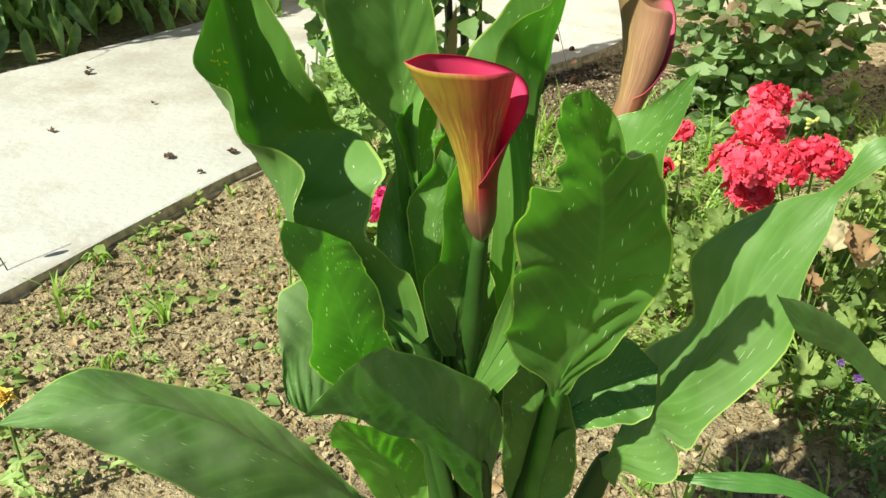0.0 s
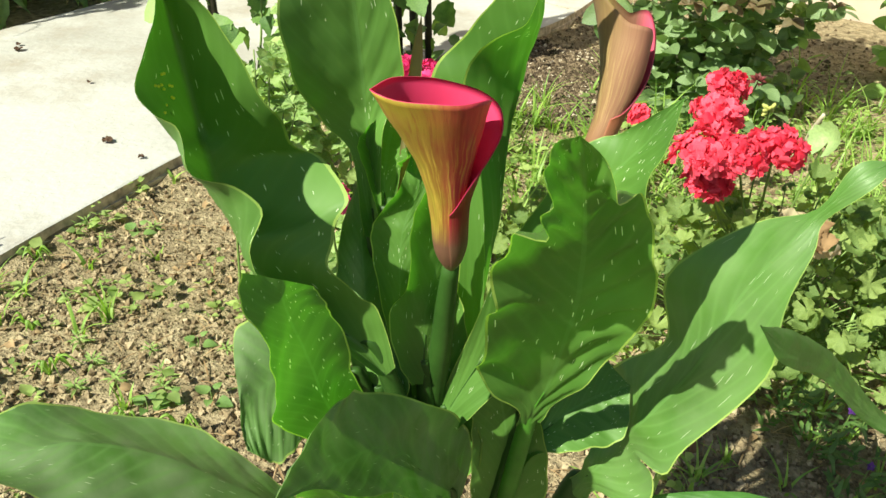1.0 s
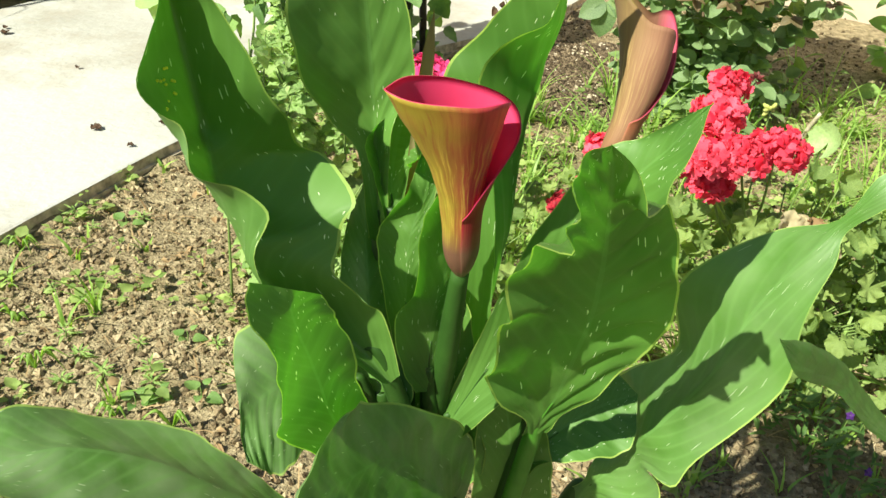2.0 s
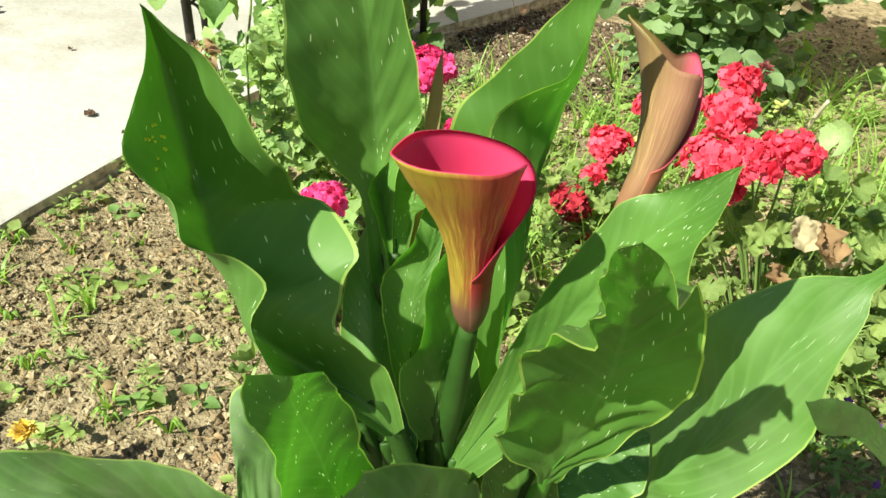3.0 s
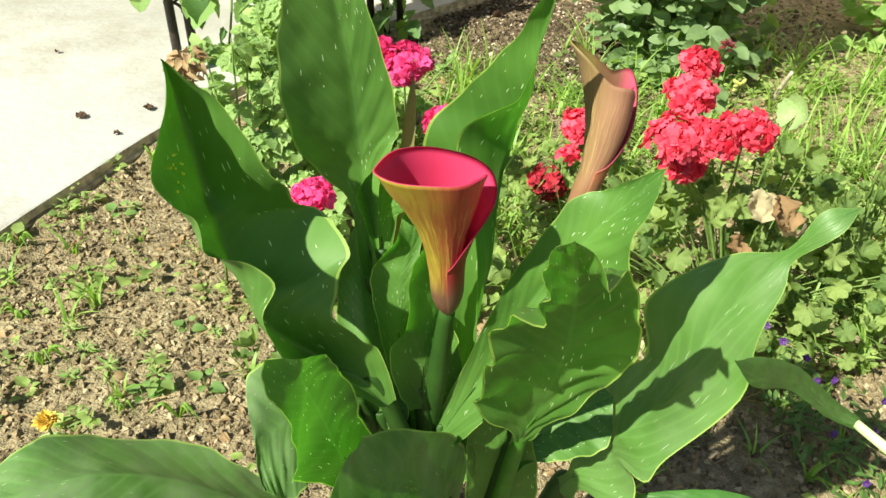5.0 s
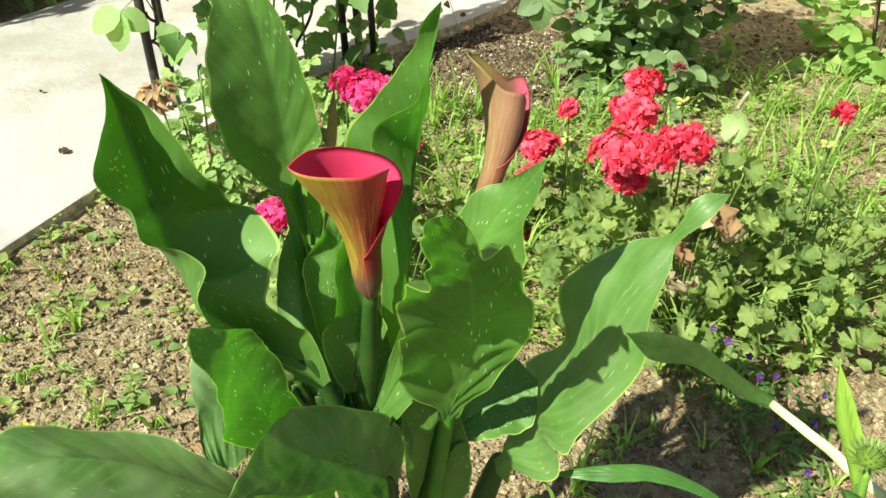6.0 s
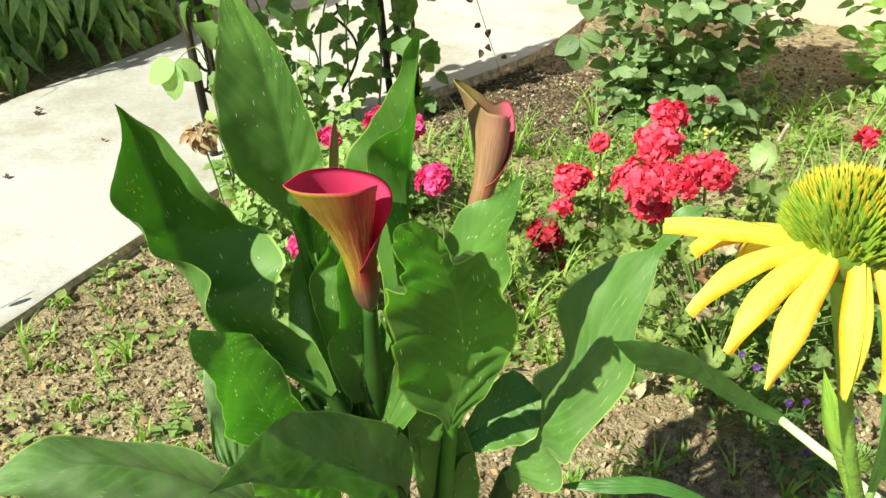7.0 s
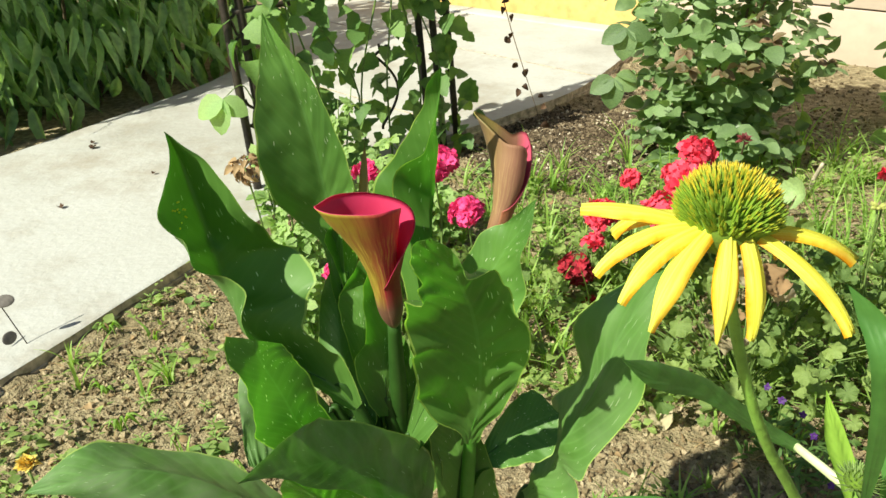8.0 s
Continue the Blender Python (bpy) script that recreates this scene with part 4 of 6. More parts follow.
    # ray petals, drooping unevenly
    for a, length, droop, lift in ((176, 0.031, 30, 12), (198, 0.034, 68, 2), (214, 0.035, 72, -6), (228, 0.036, 66, -20), (264, 0.032, 50, -50), (294, 0.031, 56, -46),
                                   (322, 0.037, 46, -14), (2, 0.031, 50, 6), (40, 0.028, 70, 0), (80, 0.028, 75, -5), (115, 0.028, 75, -5), (145, 0.028, 64, 2)):
        m = tilt @ pose(0, 0, -0.0020, 0, 0, a - 90) @ Matrix.Translation((0, 0.0088, 0))
        ob = part("petal", ray_petal(length * 0.87, rnd(0.0052, 0.0068), radians(droop + rnd(-6, 6)), radians(lift), rnd(-0.55, 0.55)), YELLOW, plant)
        ob.matrix_basis = m


DISC = plain_material("disc_green", (0.09, 0.15, 0.015), 1.0, 200)
SPIKE_GREEN = plain_material("spike_green", (0.20, 0.32, 0.03), 0.5, 200)
SPIKE_MID = plain_material("spike_mid", (0.30, 0.33, 0.025), 0.5, 200)
SPIKE_GOLD = plain_material("spike_gold", (0.50, 0.38, 0.025), 0.5, 200)
build_coneflower()


# ---- geraniums ----
LOBED = [lobed_leaf_mesh("lobed_leaf", GERANIUM_LEAF, 7, 0.11, c, r) for c, r in ((1.0, 0.15), (0.4, 0.20), (-0.9, 0.15), (1.8, 0.12))]


def floret_mesh(mat, seed):
    """A double flower: five spreading petals and four smaller upright ones, all crinkled, one unit from centre to tip."""
    bm = bmesh.new()
    for q in range(9):
        inner = q >= 5
        b = (q * 1.5708 + 0.5 if inner else q * 1.2566) + rnd(-0.2, 0.2)
        ahead = Vector((math.cos(b), math.sin(b), rnd(0.9, 1.8) if inner else rnd(-0.05, 0.5)))
        m = facing((0, 0, 0), ahead, (-math.cos(b), -math.sin(b), 1), rnd(0.55, 0.8) if inner else rnd(0.85, 1.12), rnd(-25, 25))
        rows = []
        for i in range(5):
            s = i / 4
            w = 0.46 * math.sin(math.pi * (0.08 + 0.74 * s)) ** 0.8
            rows.append([bm.verts.new(m @ Vector((e * w, s * (1 - 0.12 * (i == 4) * (abs(e) < 0.3)), 0.13 * s * math.sin(6.5 * e + seed + 2 * q) + 0.06 * math.sin(7 * s + q) - 0.28 * s * s))) for e in (-1, -0.5, 0, 0.5, 1)])
        for r0, r1 in zip(rows, rows[1:]):
            for i in range(4):
                bm.faces.new((r0[i], r0[i + 1], r1[i + 1], r1[i]))
    me = bpy.data.meshes.new("floret")
    bm.to_mesh(me)
    bm.free()
    me.polygons.foreach_set("use_smooth", [True] * len(me.polygons))
    me.materials.append(mat)
    return me


def flower_head(plant, centre, radius, count, petal, florets, lean=(0, -0.3, 1)):
    """A rounded cluster of florets on short green stalks."""
    lean = Vector(lean).normalized().to_track_quat("Z", "Y")
    stalks, places = bmesh.new(), []
    for k in range(count):
        t = (k + 0.5) / count
        a = k * 2.39996 + rnd(-0.2, 0.2)
        polar = math.acos(1 - 1.35 * t)
        d = (lean @ Vector((math.sin(polar) * math.cos(a), math.sin(polar) * math.sin(a), math.cos(polar)))).normalized()
        p = Vector(centre) + Vector((d.x, d.y, d.z * 0.72)) * radius * rnd(0.45, 0.95)
        d = (d + Vector((rnd(-0.55, 0.55), rnd(-0.55, 0.55), rnd(-0.4, 0.5)))).normalized()
        places.append((p, d))
        foot = Vector(centre) + Vector((0, 0, -0.4 * radius))
        tube(stalks, [foot, foot.lerp(p, 0.5) + Vector((0, 0, 0.003)), p], [0.0006] * 3, 3, 4)
    head = part("flower_head", stalks, STEM, plant)
    for p, d in places:
        x = d.orthogonal().normalized()
        spin = rnd(0, 6.28)
        ahead = x * math.cos(spin) + d.cross(x) * math.sin(spin)
        piece("floret", random.choice(florets), head, facing(p, ahead, d, petal * rnd(0.8, 1.12)))


def build_geranium(foot, heads, mat, leaves, spread, tall, label, leaf_size=(0.022, 0.046)):
    plant = thing("geranium", foot, label, "flower", "geraniums in the bed")
    o = plant.location
    florets = [floret_mesh(mat, 2.1 * k) for k in range(4)]
    for centre, radius, count in heads:
        c = Vector(centre)
        flower_head(plant, c - o, radius, max(4, round(0.72 * count)), 0.0188, florets)
        mid = c.lerp(o, 0.5) + Vector((rnd(-0.02, 0.02), 0.03, 0.03))
        part("flower_stalk", tube(bmesh.new(), [c - o, c.lerp(mid, 0.5) - o + Vector((0, 0, -0.01)), mid - o, Vector((0, 0, 0.0))], [0.0018, 0.002, 0.0024, 0.003], 12, 6), STEM, plant)
    for k in range(leaves):
        a, q = rnd(0, 6.28), math.sqrt(rnd(0.02, 1))
        p = Vector((math.cos(a) * spread[0] * q, math.sin(a) * spread[1] * q, 0))
        p.z = tall * (1 - 0.65 * q * q) * rnd(0.35, 1.05) + 0.02
        out = Vector((p.x, p.y, 0)).normalized() if p.length > 0.01 else Vector((0, -1, 0))
        up = (out * rnd(0.1, 1.1) + Vector((rnd(-1.5, 1.1), rnd(-1.5, 0.8), 0.75))).normalized()
        m = facing(p, out + Vector((rnd(-0.6, 0.6), rnd(-0.6, 0.6), rnd(-0.6, 0.1))), up, rnd(*leaf_size))
        piece("leaf", random.choice(LOBED), plant, m)
        if k % 3 == 0:
            part("leaf_stalk", tube(bmesh.new(), [p, p * 0.55 + Vector((0, 0, 0.01)), Vector((p.x * 0.15, p.y * 0.15, 0))], [0.0012, 0.0014, 0.0018], 8, 5), STEM, plant)
    return plant


DULL = petal_material("dull_red_petal", (0.22, 0.012, 0.022), (0.55, 0.03, 0.06), 0.2)
build_geranium((0.71, 1.34, 0.0), [((0.622, 1.500, 0.424), 0.036, 24), ((0.581, 1.405, 0.414), 0.044, 32), ((0.530, 1.272, 0.402), 0.043, 32), ((0.580, 1.270, 0.405), 0.042, 30),
                                 ((0.638, 1.292, 0.408), 0.044, 32), ((0.556, 1.300, 0.345), 0.036, 22)], RED, 250, (0.28, 0.20), 0.32,
               "geranium with bright red flower clusters and scalloped green leaves")
build_geranium((0.95, 1.36, 0.0), [((0.878, 1.285, 0.462), 0.017, 5)], RED, 180, (0.25, 0.21), 0.27, "geranium with one small red flower above scalloped leaves")
build_geranium((0.47, 1.72, 0.0), [((0.475, 1.68, 0.215), 0.046, 30), ((0.455, 1.655, 0.160), 0.022, 6)], RED, 26, (0.16, 0.14), 0.13, "low geranium with a round red flower cluster", (0.03, 0.045))
build_geranium((0.44, 1.72, 0.0), [((0.425, 1.685, 0.075), 0.045, 22), ((0.385, 1.66, 0.03), 0.018, 5), ((0.45, 1.63, 0.02), 0.018, 5)], DULL, 16, (0.14, 0.12), 0.06, "low geranium with a fading dark red cluster", (0.025, 0.04))
build_geranium((0.55, 1.74, 0.0), [((0.537, 1.713, 0.287), 0.020, 8)], RED, 14, (0.12, 0.12), 0.22, "slender geranium with a small red flower", (0.03, 0.05))
build_geranium((0.12, 1.62, 0.0), [((0.125, 1.55, 0.385), 0.050, 34), ((0.085, 1.56, 0.405), 0.024, 8)], PINK, 30, (0.17, 0.15), 0.22, "geranium with vivid pink flower clusters", (0.035, 0.055))
build_geranium((0.02, 1.22, 0.0), [((0.008, 1.172, 0.349), 0.028, 18)], PINK, 36, (0.16, 0.15), 0.20, "geranium with a pink cluster behind the calla", (0.035, 0.055))
build_geranium((0.20, 1.46, 0.0), [((0.194, 1.424, 0.340), 0.036, 22)], PINK, 34, (0.16, 0.14), 0.2, "geranium with a dark pink cluster", (0.035, 0.055))
build_geranium((0.00, 1.56, 0.0), [((-0.004, 1.511, 0.385), 0.024, 10)], PINK, 30, (0.16, 0.14), 0.22, "geranium with a small pink flower", (0.035, 0.055))


# ---- shrubs ----
OVAL = [leaf_mesh("oval_leaf", "oval", ROSE_LEAF, f, d, 7, 0.03) for f, d in ((0.25, 0.25), (0.1, 0.45), (0.45, 0.1))]
LONG = [leaf_mesh("long_leaf", "long", BUSH_LEAF, f, d, 9, 0.05) for f, d in ((0.7, 0.35), (0.4, 0.7), (0.9, 0.1))]
HEART = [leaf_mesh("heart_leaf", "heart", VINE_LEAF, f, d, 8, 0.10) for f, d in ((0.2, 0.3), (0.35, 0.5), (0.1, 0.15))]


def build_rose_bush(foot, width, tall, sprigs, label, mats=OVAL, size=(0.045, 0.075), name="rose_bush"):
    bush = thing(name, foot, label, "shrub")
    canes = []
    for k in range(6):
        a = k * 1.05 + rnd(-0.2, 0.2)
        top = Vector((math.cos(a) * width * rnd(0.3, 0.8), math.sin(a) * width * rnd(0.3, 0.8), tall * rnd(0.7, 1.05)))
        mid = top * 0.5 + Vector((0, 0, tall * 0.12))
        part("cane", tube(bmesh.new(), [Vector((0, 0, -0.01)), mid, top], [0.005, 0.0035, 0.0016], 12, 6), WOODY, bush)
        canes.append((mid, top))
    poses = []
    for k in range(sprigs):
        a, q = rnd(0, 6.28), rnd(0.25, 1.0)
        z = tall * rnd(0.04, 1.05) ** 1.3
        swell = width * (0.55 + 0.5 * math.sin(math.pi * min(1, z / tall * 0.8 + 0.15)))
        p = Vector((math.cos(a) * swell * q, math.sin(a) * swell * q, z))
        out = Vector((p.x, p.y, rnd(-0.02, 0.25))).normalized()
        side = out.cross(Vector((0, 0, 1))).normalized()
        up = (Vector((0, -0.5, 0.8)) + out * rnd(0.3, 1.3)).normalized()
        s = rnd(*size)
        for d, place in ((out, 0.05), (out + side * 1.3, 0.02), (out - side * 1.3, 0.02), (out * 0.4 + side, -0.02), (out * 0.4 - side, -0.02)):
            if rnd(0, 1) < 0.86:
                poses.append(facing(p + out * place * s * 14, d + Vector((0, 0, rnd(-0.5, 0.1))), up + Vector((rnd(-0.7, 0.7), rnd(-0.7, 0.7), rnd(-0.4, 0.3))), s * rnd(0.75, 1.1)))
    foliage(bush, mats, poses)
    return bush


rose = build_rose_bush((0.91, 2.52, 0.0), 0.26, 0.86, 640, "leafy rose bush with grey-green leaves and a few reddish shoots", OVAL, (0.028, 0.072))
build_rose_bush((1.74, 2.74, 0.0), 0.22, 0.50, 120, "bright green leafy bush", [leaf_mesh("oval_leaf", "oval", foliage_material("bright_leaf", (0.10, 0.21, 0.04), (0.30, 0.44, 0.13), 0.5, 0.35), 0.2, 0.3)], (0.05, 0.08), "shrub")


# young reddish shoots of the rose
SHOOT = [leaf_mesh("oval_leaf", "oval", foliage_material("red_shoot", (0.10, 0.10, 0.045), (0.26, 0.17, 0.10), 0.45, 0.3, glow=(1.6, 1.1, 0.9)), 0.35, 0.3, 6, 0.03)]
for k in range(22):
    a, q = rnd(3.14, 6.28), rnd(0.85, 1.1)
    p = Vector((math.cos(a) * 0.29 * q, math.sin(a) * 0.28 * q, rnd(0.30, 0.80)))
    for d in ((0, -0.4, 0.3), (0.9, -0.2, 0), (-0.9, -0.2, 0.1), (0.4, -0.9, -0.2)):
        piece("leaf", SHOOT[0], rose, facing(p, Vector(d) + Vector((rnd(-0.4, 0.4), rnd(-0.3, 0.3), rnd(-0.4, 0.2))), (rnd(-0.4, 0.4), -0.4, 1), rnd(0.026, 0.044)))


# large leaves of a shoot reaching over the path
for top in ((0.60, 2.40, 0.45), (0.575, 2.41, 0.305)):
    p = Vector(top) - rose.location
    part("cane", tube(bmesh.new(), [Vector((-0.05, 0, p.z * 0.4)), Vector((p.x * 0.6, p.y * 0.5, p.z * 0.95)), p], [0.003, 0.0024, 0.0014], 10, 6), STEM, rose)
    for d, l in (((-0.75, -0.2, -0.35), 0.080), ((-0.1, -0.3, -0.9), 0.092), ((0.8, -0.2, -0.25), 0.076)):
        piece("leaf", OVAL[0], rose, facing(p, d, (-0.15, -0.8, 0.5), l))


def build_hanging_bush(foot, along, label):
    """A tall shrub whose long leaves hang in tiers over the path."""
    bush = thing("shrub", foot, label, "shrub")
    along = Vector(along)
    inward = Vector((-along.y, along.x, 0)).normalized()
    for k in range(16):
        b = along * (k / 15 - 0.5) + inward * rnd(0.12, 0.4)
        part("branch", tube(bmesh.new(), [b + Vector((0, 0, -0.01)), b * 0.95 + Vector((rnd(-0.05, 0.05), 0, 0.5)), b * 0.9 - inward * rnd(0.05, 0.2) + Vector((0, 0, rnd(0.8, 1.2)))], [0.008, 0.006, 0.003], 10, 6), WOODY, bush)
    poses = []
    for k in range(2300):
        t = rnd(-0.52, 0.52)
        layer = rnd(0, 1)
        z = rnd(0.02, 1.15)
        depth = -0.06 + 0.50 * layer + 0.10 * z
        p = along * t + inward * depth + Vector((0, 0, z + 0.08))
        down = Vector((rnd(-0.6, 0.6), rnd(-0.6, 0.6), -1.1)) - inward * rnd(-0.2, 0.9)
        up = -inward + Vector((rnd(-1.2, 1.0), rnd(-0.8, 0.8), rnd(-0.2, 1.2)))
        poses.append(facing(p, down, up, rnd(0.09, 0.21)))
    for k in range(1500):
        p = along * rnd(-0.56, 0.56) + inward * rnd(0.45, 0.80) + Vector((0, 0, rnd(0.08, 1.2)))
        poses.append(facing(p, (rnd(-0.6, 0.6), rnd(-0.6, 0.6), -1.1), -inward + Vector((rnd(-0.8, 0.8), rnd(-0.8, 0.8), rnd(-0.2, 0.8))), rnd(0.14, 0.26)))
    foliage(bush, LONG, poses)
    for k in range(40):
        t = rnd(-0.52, 0.52)
        z = rnd(0.4, 1.1)
        p = along * t + inward * rnd(0.0, 0.2) + Vector((0, 0, z))
        part("twig", tube(bmesh.new(), [p, p - inward * 0.06 + Vector((rnd(-0.1, 0.1), 0, 0.03)), p - inward * 0.1 + Vector((rnd(-0.15, 0.15), 0, -0.12))], [0.0025, 0.002, 0.001], 8, 5), STEM, bush)
    return bush


build_hanging_bush((-1.26, 3.00, 0.0), (1.05, 1.45, 0), "dense dark green shrub with long hanging leaves beside the path")

# ---- iron garden arch with a climbing plant ----
def build_arch():
    arch = thing("garden_arch", (-0.16, 2.42, 0.0), "dark brown iron garden arch with scrolls, overgrown by a vine", "trellis")
    o = arch.location
    lean = Vector((-0.06, 0.03, 1.0))
    for x, y in ((-0.446, 2.24), (-0.412, 2.27), (0.022, 2.66), (0.066, 2.66), (0.108, 2.70)):
        b = Vector((x, y, -0.02)) - o
        top = 1.55
        part("post", tube(bmesh.new(), [b, b + lean * top * 0.5, b + lean * top], [0.0120] * 3, 8, 8), IRON, arch)
    for z in (0.54, 0.95, 1.36):
        a, b = Vector((-0.43, 2.255, 0)) - o + lean * z, Vector((0.06, 2.66, 0)) - o + lean * z
        part("crossbar", tube(bmesh.new(), [a, a.lerp(b, 0.5), b], [0.009] * 3, 6, 8), IRON, arch)

    def scroll(centre, size, along, flip, turns=1.35):
        line = []
        for k in range(33):
            s = k / 32 * 2 - 1
            a = s * math.pi * turns
            r = size * (1 - 0.72 * abs(s) ** 1.4)
            line.append(Vector(centre) + Vector(along) * (r * math.sin(a) * 0.7 * flip) + lean.normalized() * (size * 1.0 * s + 0.35 * r * math.cos(a) * (1 if s > 0 else -1)))
        part("scroll", tube(bmesh.new(), line, [0.0042] * 33, 48, 6), IRON, arch)

    side = Vector((0.045, 0.03, 0)).normalized()
    for z in (0.25, 0.5, 0.75, 1.0):
        scroll(Vector((-0.429, 2.255, 0)) - o + lean * z, 0.055, side, 1 if z in (0.25, 0.75) else -1)
    # large S-scrolls in the side panel: heart, belly and two curled ends
    def panel(t, z):
        return Vector((-0.43, 2.255, 0)).lerp(Vector((0.06, 2.66, 0)), t) - o + lean * z

    for shift, lift in ((0.0, 0.0), (0.0, 0.42), (0.0, 0.84)):
        line = []
        for k in range(41):
            q = k / 40
            if q < 0.4:  # upper curl
                a = math.pi * (0.5 - 3.6 * (0.4 - q))
                r = 0.035 * (0.45 + 1.4 * q)
                line.append(panel(0.71 + shift + 1.3 * r * math.cos(a), lift + 0.385 + r * math.sin(a) - 0.055 * (q / 0.4) ** 2))
            else:  # belly down to the lower end
                w = (q - 0.4) / 0.6
                line.append(panel(0.66 + shift + 0.11 * math.sin(math.pi * min(1, w * 1.05)), lift + 0.35 - 0.23 * w))
        part("scroll", tube(bmesh.new(), line, [0.0045] * 41, 60, 6), IRON, arch)
    # the vine on it
    vine = thing("climbing_vine", (-0.2, 2.40, 0.0), "leafy climbing vine growing over the iron arch", "plant")
    o = vine.location
    for k in range(7):
        t = 0.12 + 0.13 * k
        b = Vector((-0.41, 2.25, 0)).lerp(Vector((0.1, 2.68, 0)), t) - o + Vector((0, -0.03, -0.01))
        line = [b, b + Vector((rnd(-0.06, 0.06), rnd(-0.04, 0.02), 0.3)), b + Vector((rnd(-0.12, 0.08), rnd(-0.06, 0.03), 0.65)), b + Vector((rnd(-0.2, 0.1), 0, 1.0))]
        part("shoot", tube(bmesh.new(), line, [0.004, 0.003, 0.0025, 0.001], 16, 6), STEM, vine)
    poses = []
    for k in range(450):
        t, z = rnd(0.05, 1.05), rnd(0.03, 1.05)
        if z > 0.22 and 0.50 < t < 0.85 and rnd(0, 1) < 0.55:
            continue
        p = Vector((-0.41, 2.25, 0)).lerp(Vector((0.12, 2.70, 0)), t) - o + Vector((-0.1 * z + rnd(-0.05, 0.05), rnd(-0.12, 0.06), z))
        d = Vector((rnd(-1, 1), rnd(-1, 0.2), rnd(-1.0, 0.1)))
        poses.append(facing(p, d, (rnd(-0.7, 0.5), rnd(-1, 0.2), 0.9), rnd(0.042, 0.088)))
    foliage(vine, HEART, poses)
    # a paler shoot reaching over the path and withered tips
    tip = Vector((-0.496, 2.19, 0.325)) - o
    part("shoot", tube(bmesh.new(), [Vector((-0.43, 2.25, 0.30)) - o, Vector((-0.45, 2.22, 0.355)) - o, tip], [0.002, 0.0016, 0.001], 8, 5), STEM, vine)
    for d, size in (((-0.9, -0.2, -0.45), 0.095), ((-0.25, -0.25, -0.9), 0.105), ((0.75, -0.2, -0.45), 0.080)):
        piece("leaf", SHOOT_LEAF, vine, facing(tip, d, (-0.2, -0.8, 0.55), size))
    bm = bmesh.new()
    for k in range(16):
        p = Vector((0.20 + 0.012 * k + rnd(-0.04, 0.04), 2.72, 0.62 - 0.036 * k + rnd(-0.03, 0.03))) - o
        small_leaf(bm, facing(p, (rnd(-1, 1), rnd(-0.6, 0.2), rnd(-1, -0.1)), (rnd(-1, 1), -1, 0.6), rnd(0.018, 0.034)), "heart", 0.8, 0.9)
    part("shoot", tube(bmesh.new(), [Vector(p) - o for p in ((0.10, 2.68, 0.70), (0.21, 2.72, 0.62), (0.29, 2.72, 0.36), (0.38, 2.72, 0.08))], [0.002, 0.0018, 0.0015, 0.001], 14, 5), WOODY, vine)
    part("withered_leaves", bm, WITHERED, vine, "withered brown leaves")


WITHERED = foliage_material("withered", (0.05, 0.028, 0.018), (0.13, 0.07, 0.04), 0.8, 0.15, island=True, glow=(1.2, 1, 0.8))
SHOOT_LEAF = leaf_mesh("oval_leaf", "oval", foliage_material("pale_vine_leaf", (0.20, 0.33, 0.11), (0.30, 0.43, 0.18), 0.5, 0.4), 0.2, 0.25, 8, 0.03)
build_arch()


# ---- small plants of the bed ----
PALE = foliage_material("pale_leaf", (0.12, 0.22, 0.06), (0.38, 0.50, 0.20), 0.6, 0.35)
DIVIDED = []
for lift in (0.3, 0.5, 0.7):
    three = bmesh.new()
    for ahead, size in (((0, 1, 0), 1.0), ((0.75, 0.65, 0.1), 0.8), ((-0.75, 0.65, 0.1), 0.8)):
        small_leaf(three, facing((0, 0.2, 0), ahead, (0, 0, 1), size), "oval", 0.3, lift, 6, 0.22)
    divided = bpy.data.meshes.new("divided_leaf")
    three.to_mesh(divided)
    three.free()
    divided.polygons.foreach_set("use_smooth", [True] * len(divided.polygons))
    divided.materials.append(PALE)
    DIVIDED.append(divided)


def cut_leaf_plant(foot, tall, spread, count, label):
    """A bushy plant with divided, pale green leaves on thin upright stems."""
    plant = thing("leafy_plant", foot, label, "plant")
    for k in range(8):
        top = Vector((rnd(-spread, spread), rnd(-spread, spread) * 0.7, tall * rnd(0.6, 1.05)))
        stem = part("stem", tube(bmesh.new(), [Vector((top.x * 0.2, top.y * 0.2, -0.01)), top * 0.5 + Vector((0, 0, 0.03)), top], [0.003, 0.0025, 0.0012], 10, 5), STEM, plant)
        for q in range(count):
            z = rnd(0.12, 1.0)
            base = top * z
            ahead = Vector((rnd(-1, 1), rnd(-1, 1), rnd(-0.3, 0.5))).normalized()
            piece("leaf", random.choice(DIVIDED), stem, facing(base, ahead, (rnd(-0.5, 0.5), rnd(-0.9, 0.1), 1), rnd(0.024, 0.046)))
    return plant


cut_leaf_plant((-0.15, 1.47, 0.0), 0.44, 0.07, 17, "bushy pale green plant with divided leaves")
cut_leaf_plant((-0.06, 1.72, 0.0), 0.36, 0.11, 16, "bushy green plant with divided leaves")
cut_leaf_plant((-0.06, 1.33, 0.0), 0.30, 0.12, 16, "leafy pale green plant behind the calla")
cut_leaf_plant((-0.16, 2.00, 0.0), 0.42, 0.11, 16, "tall leafy plant at the foot of the arch")
cut_leaf_plant((0.10, 1.95, 0.0), 0.27, 0.14, 14, "low leafy green plant")


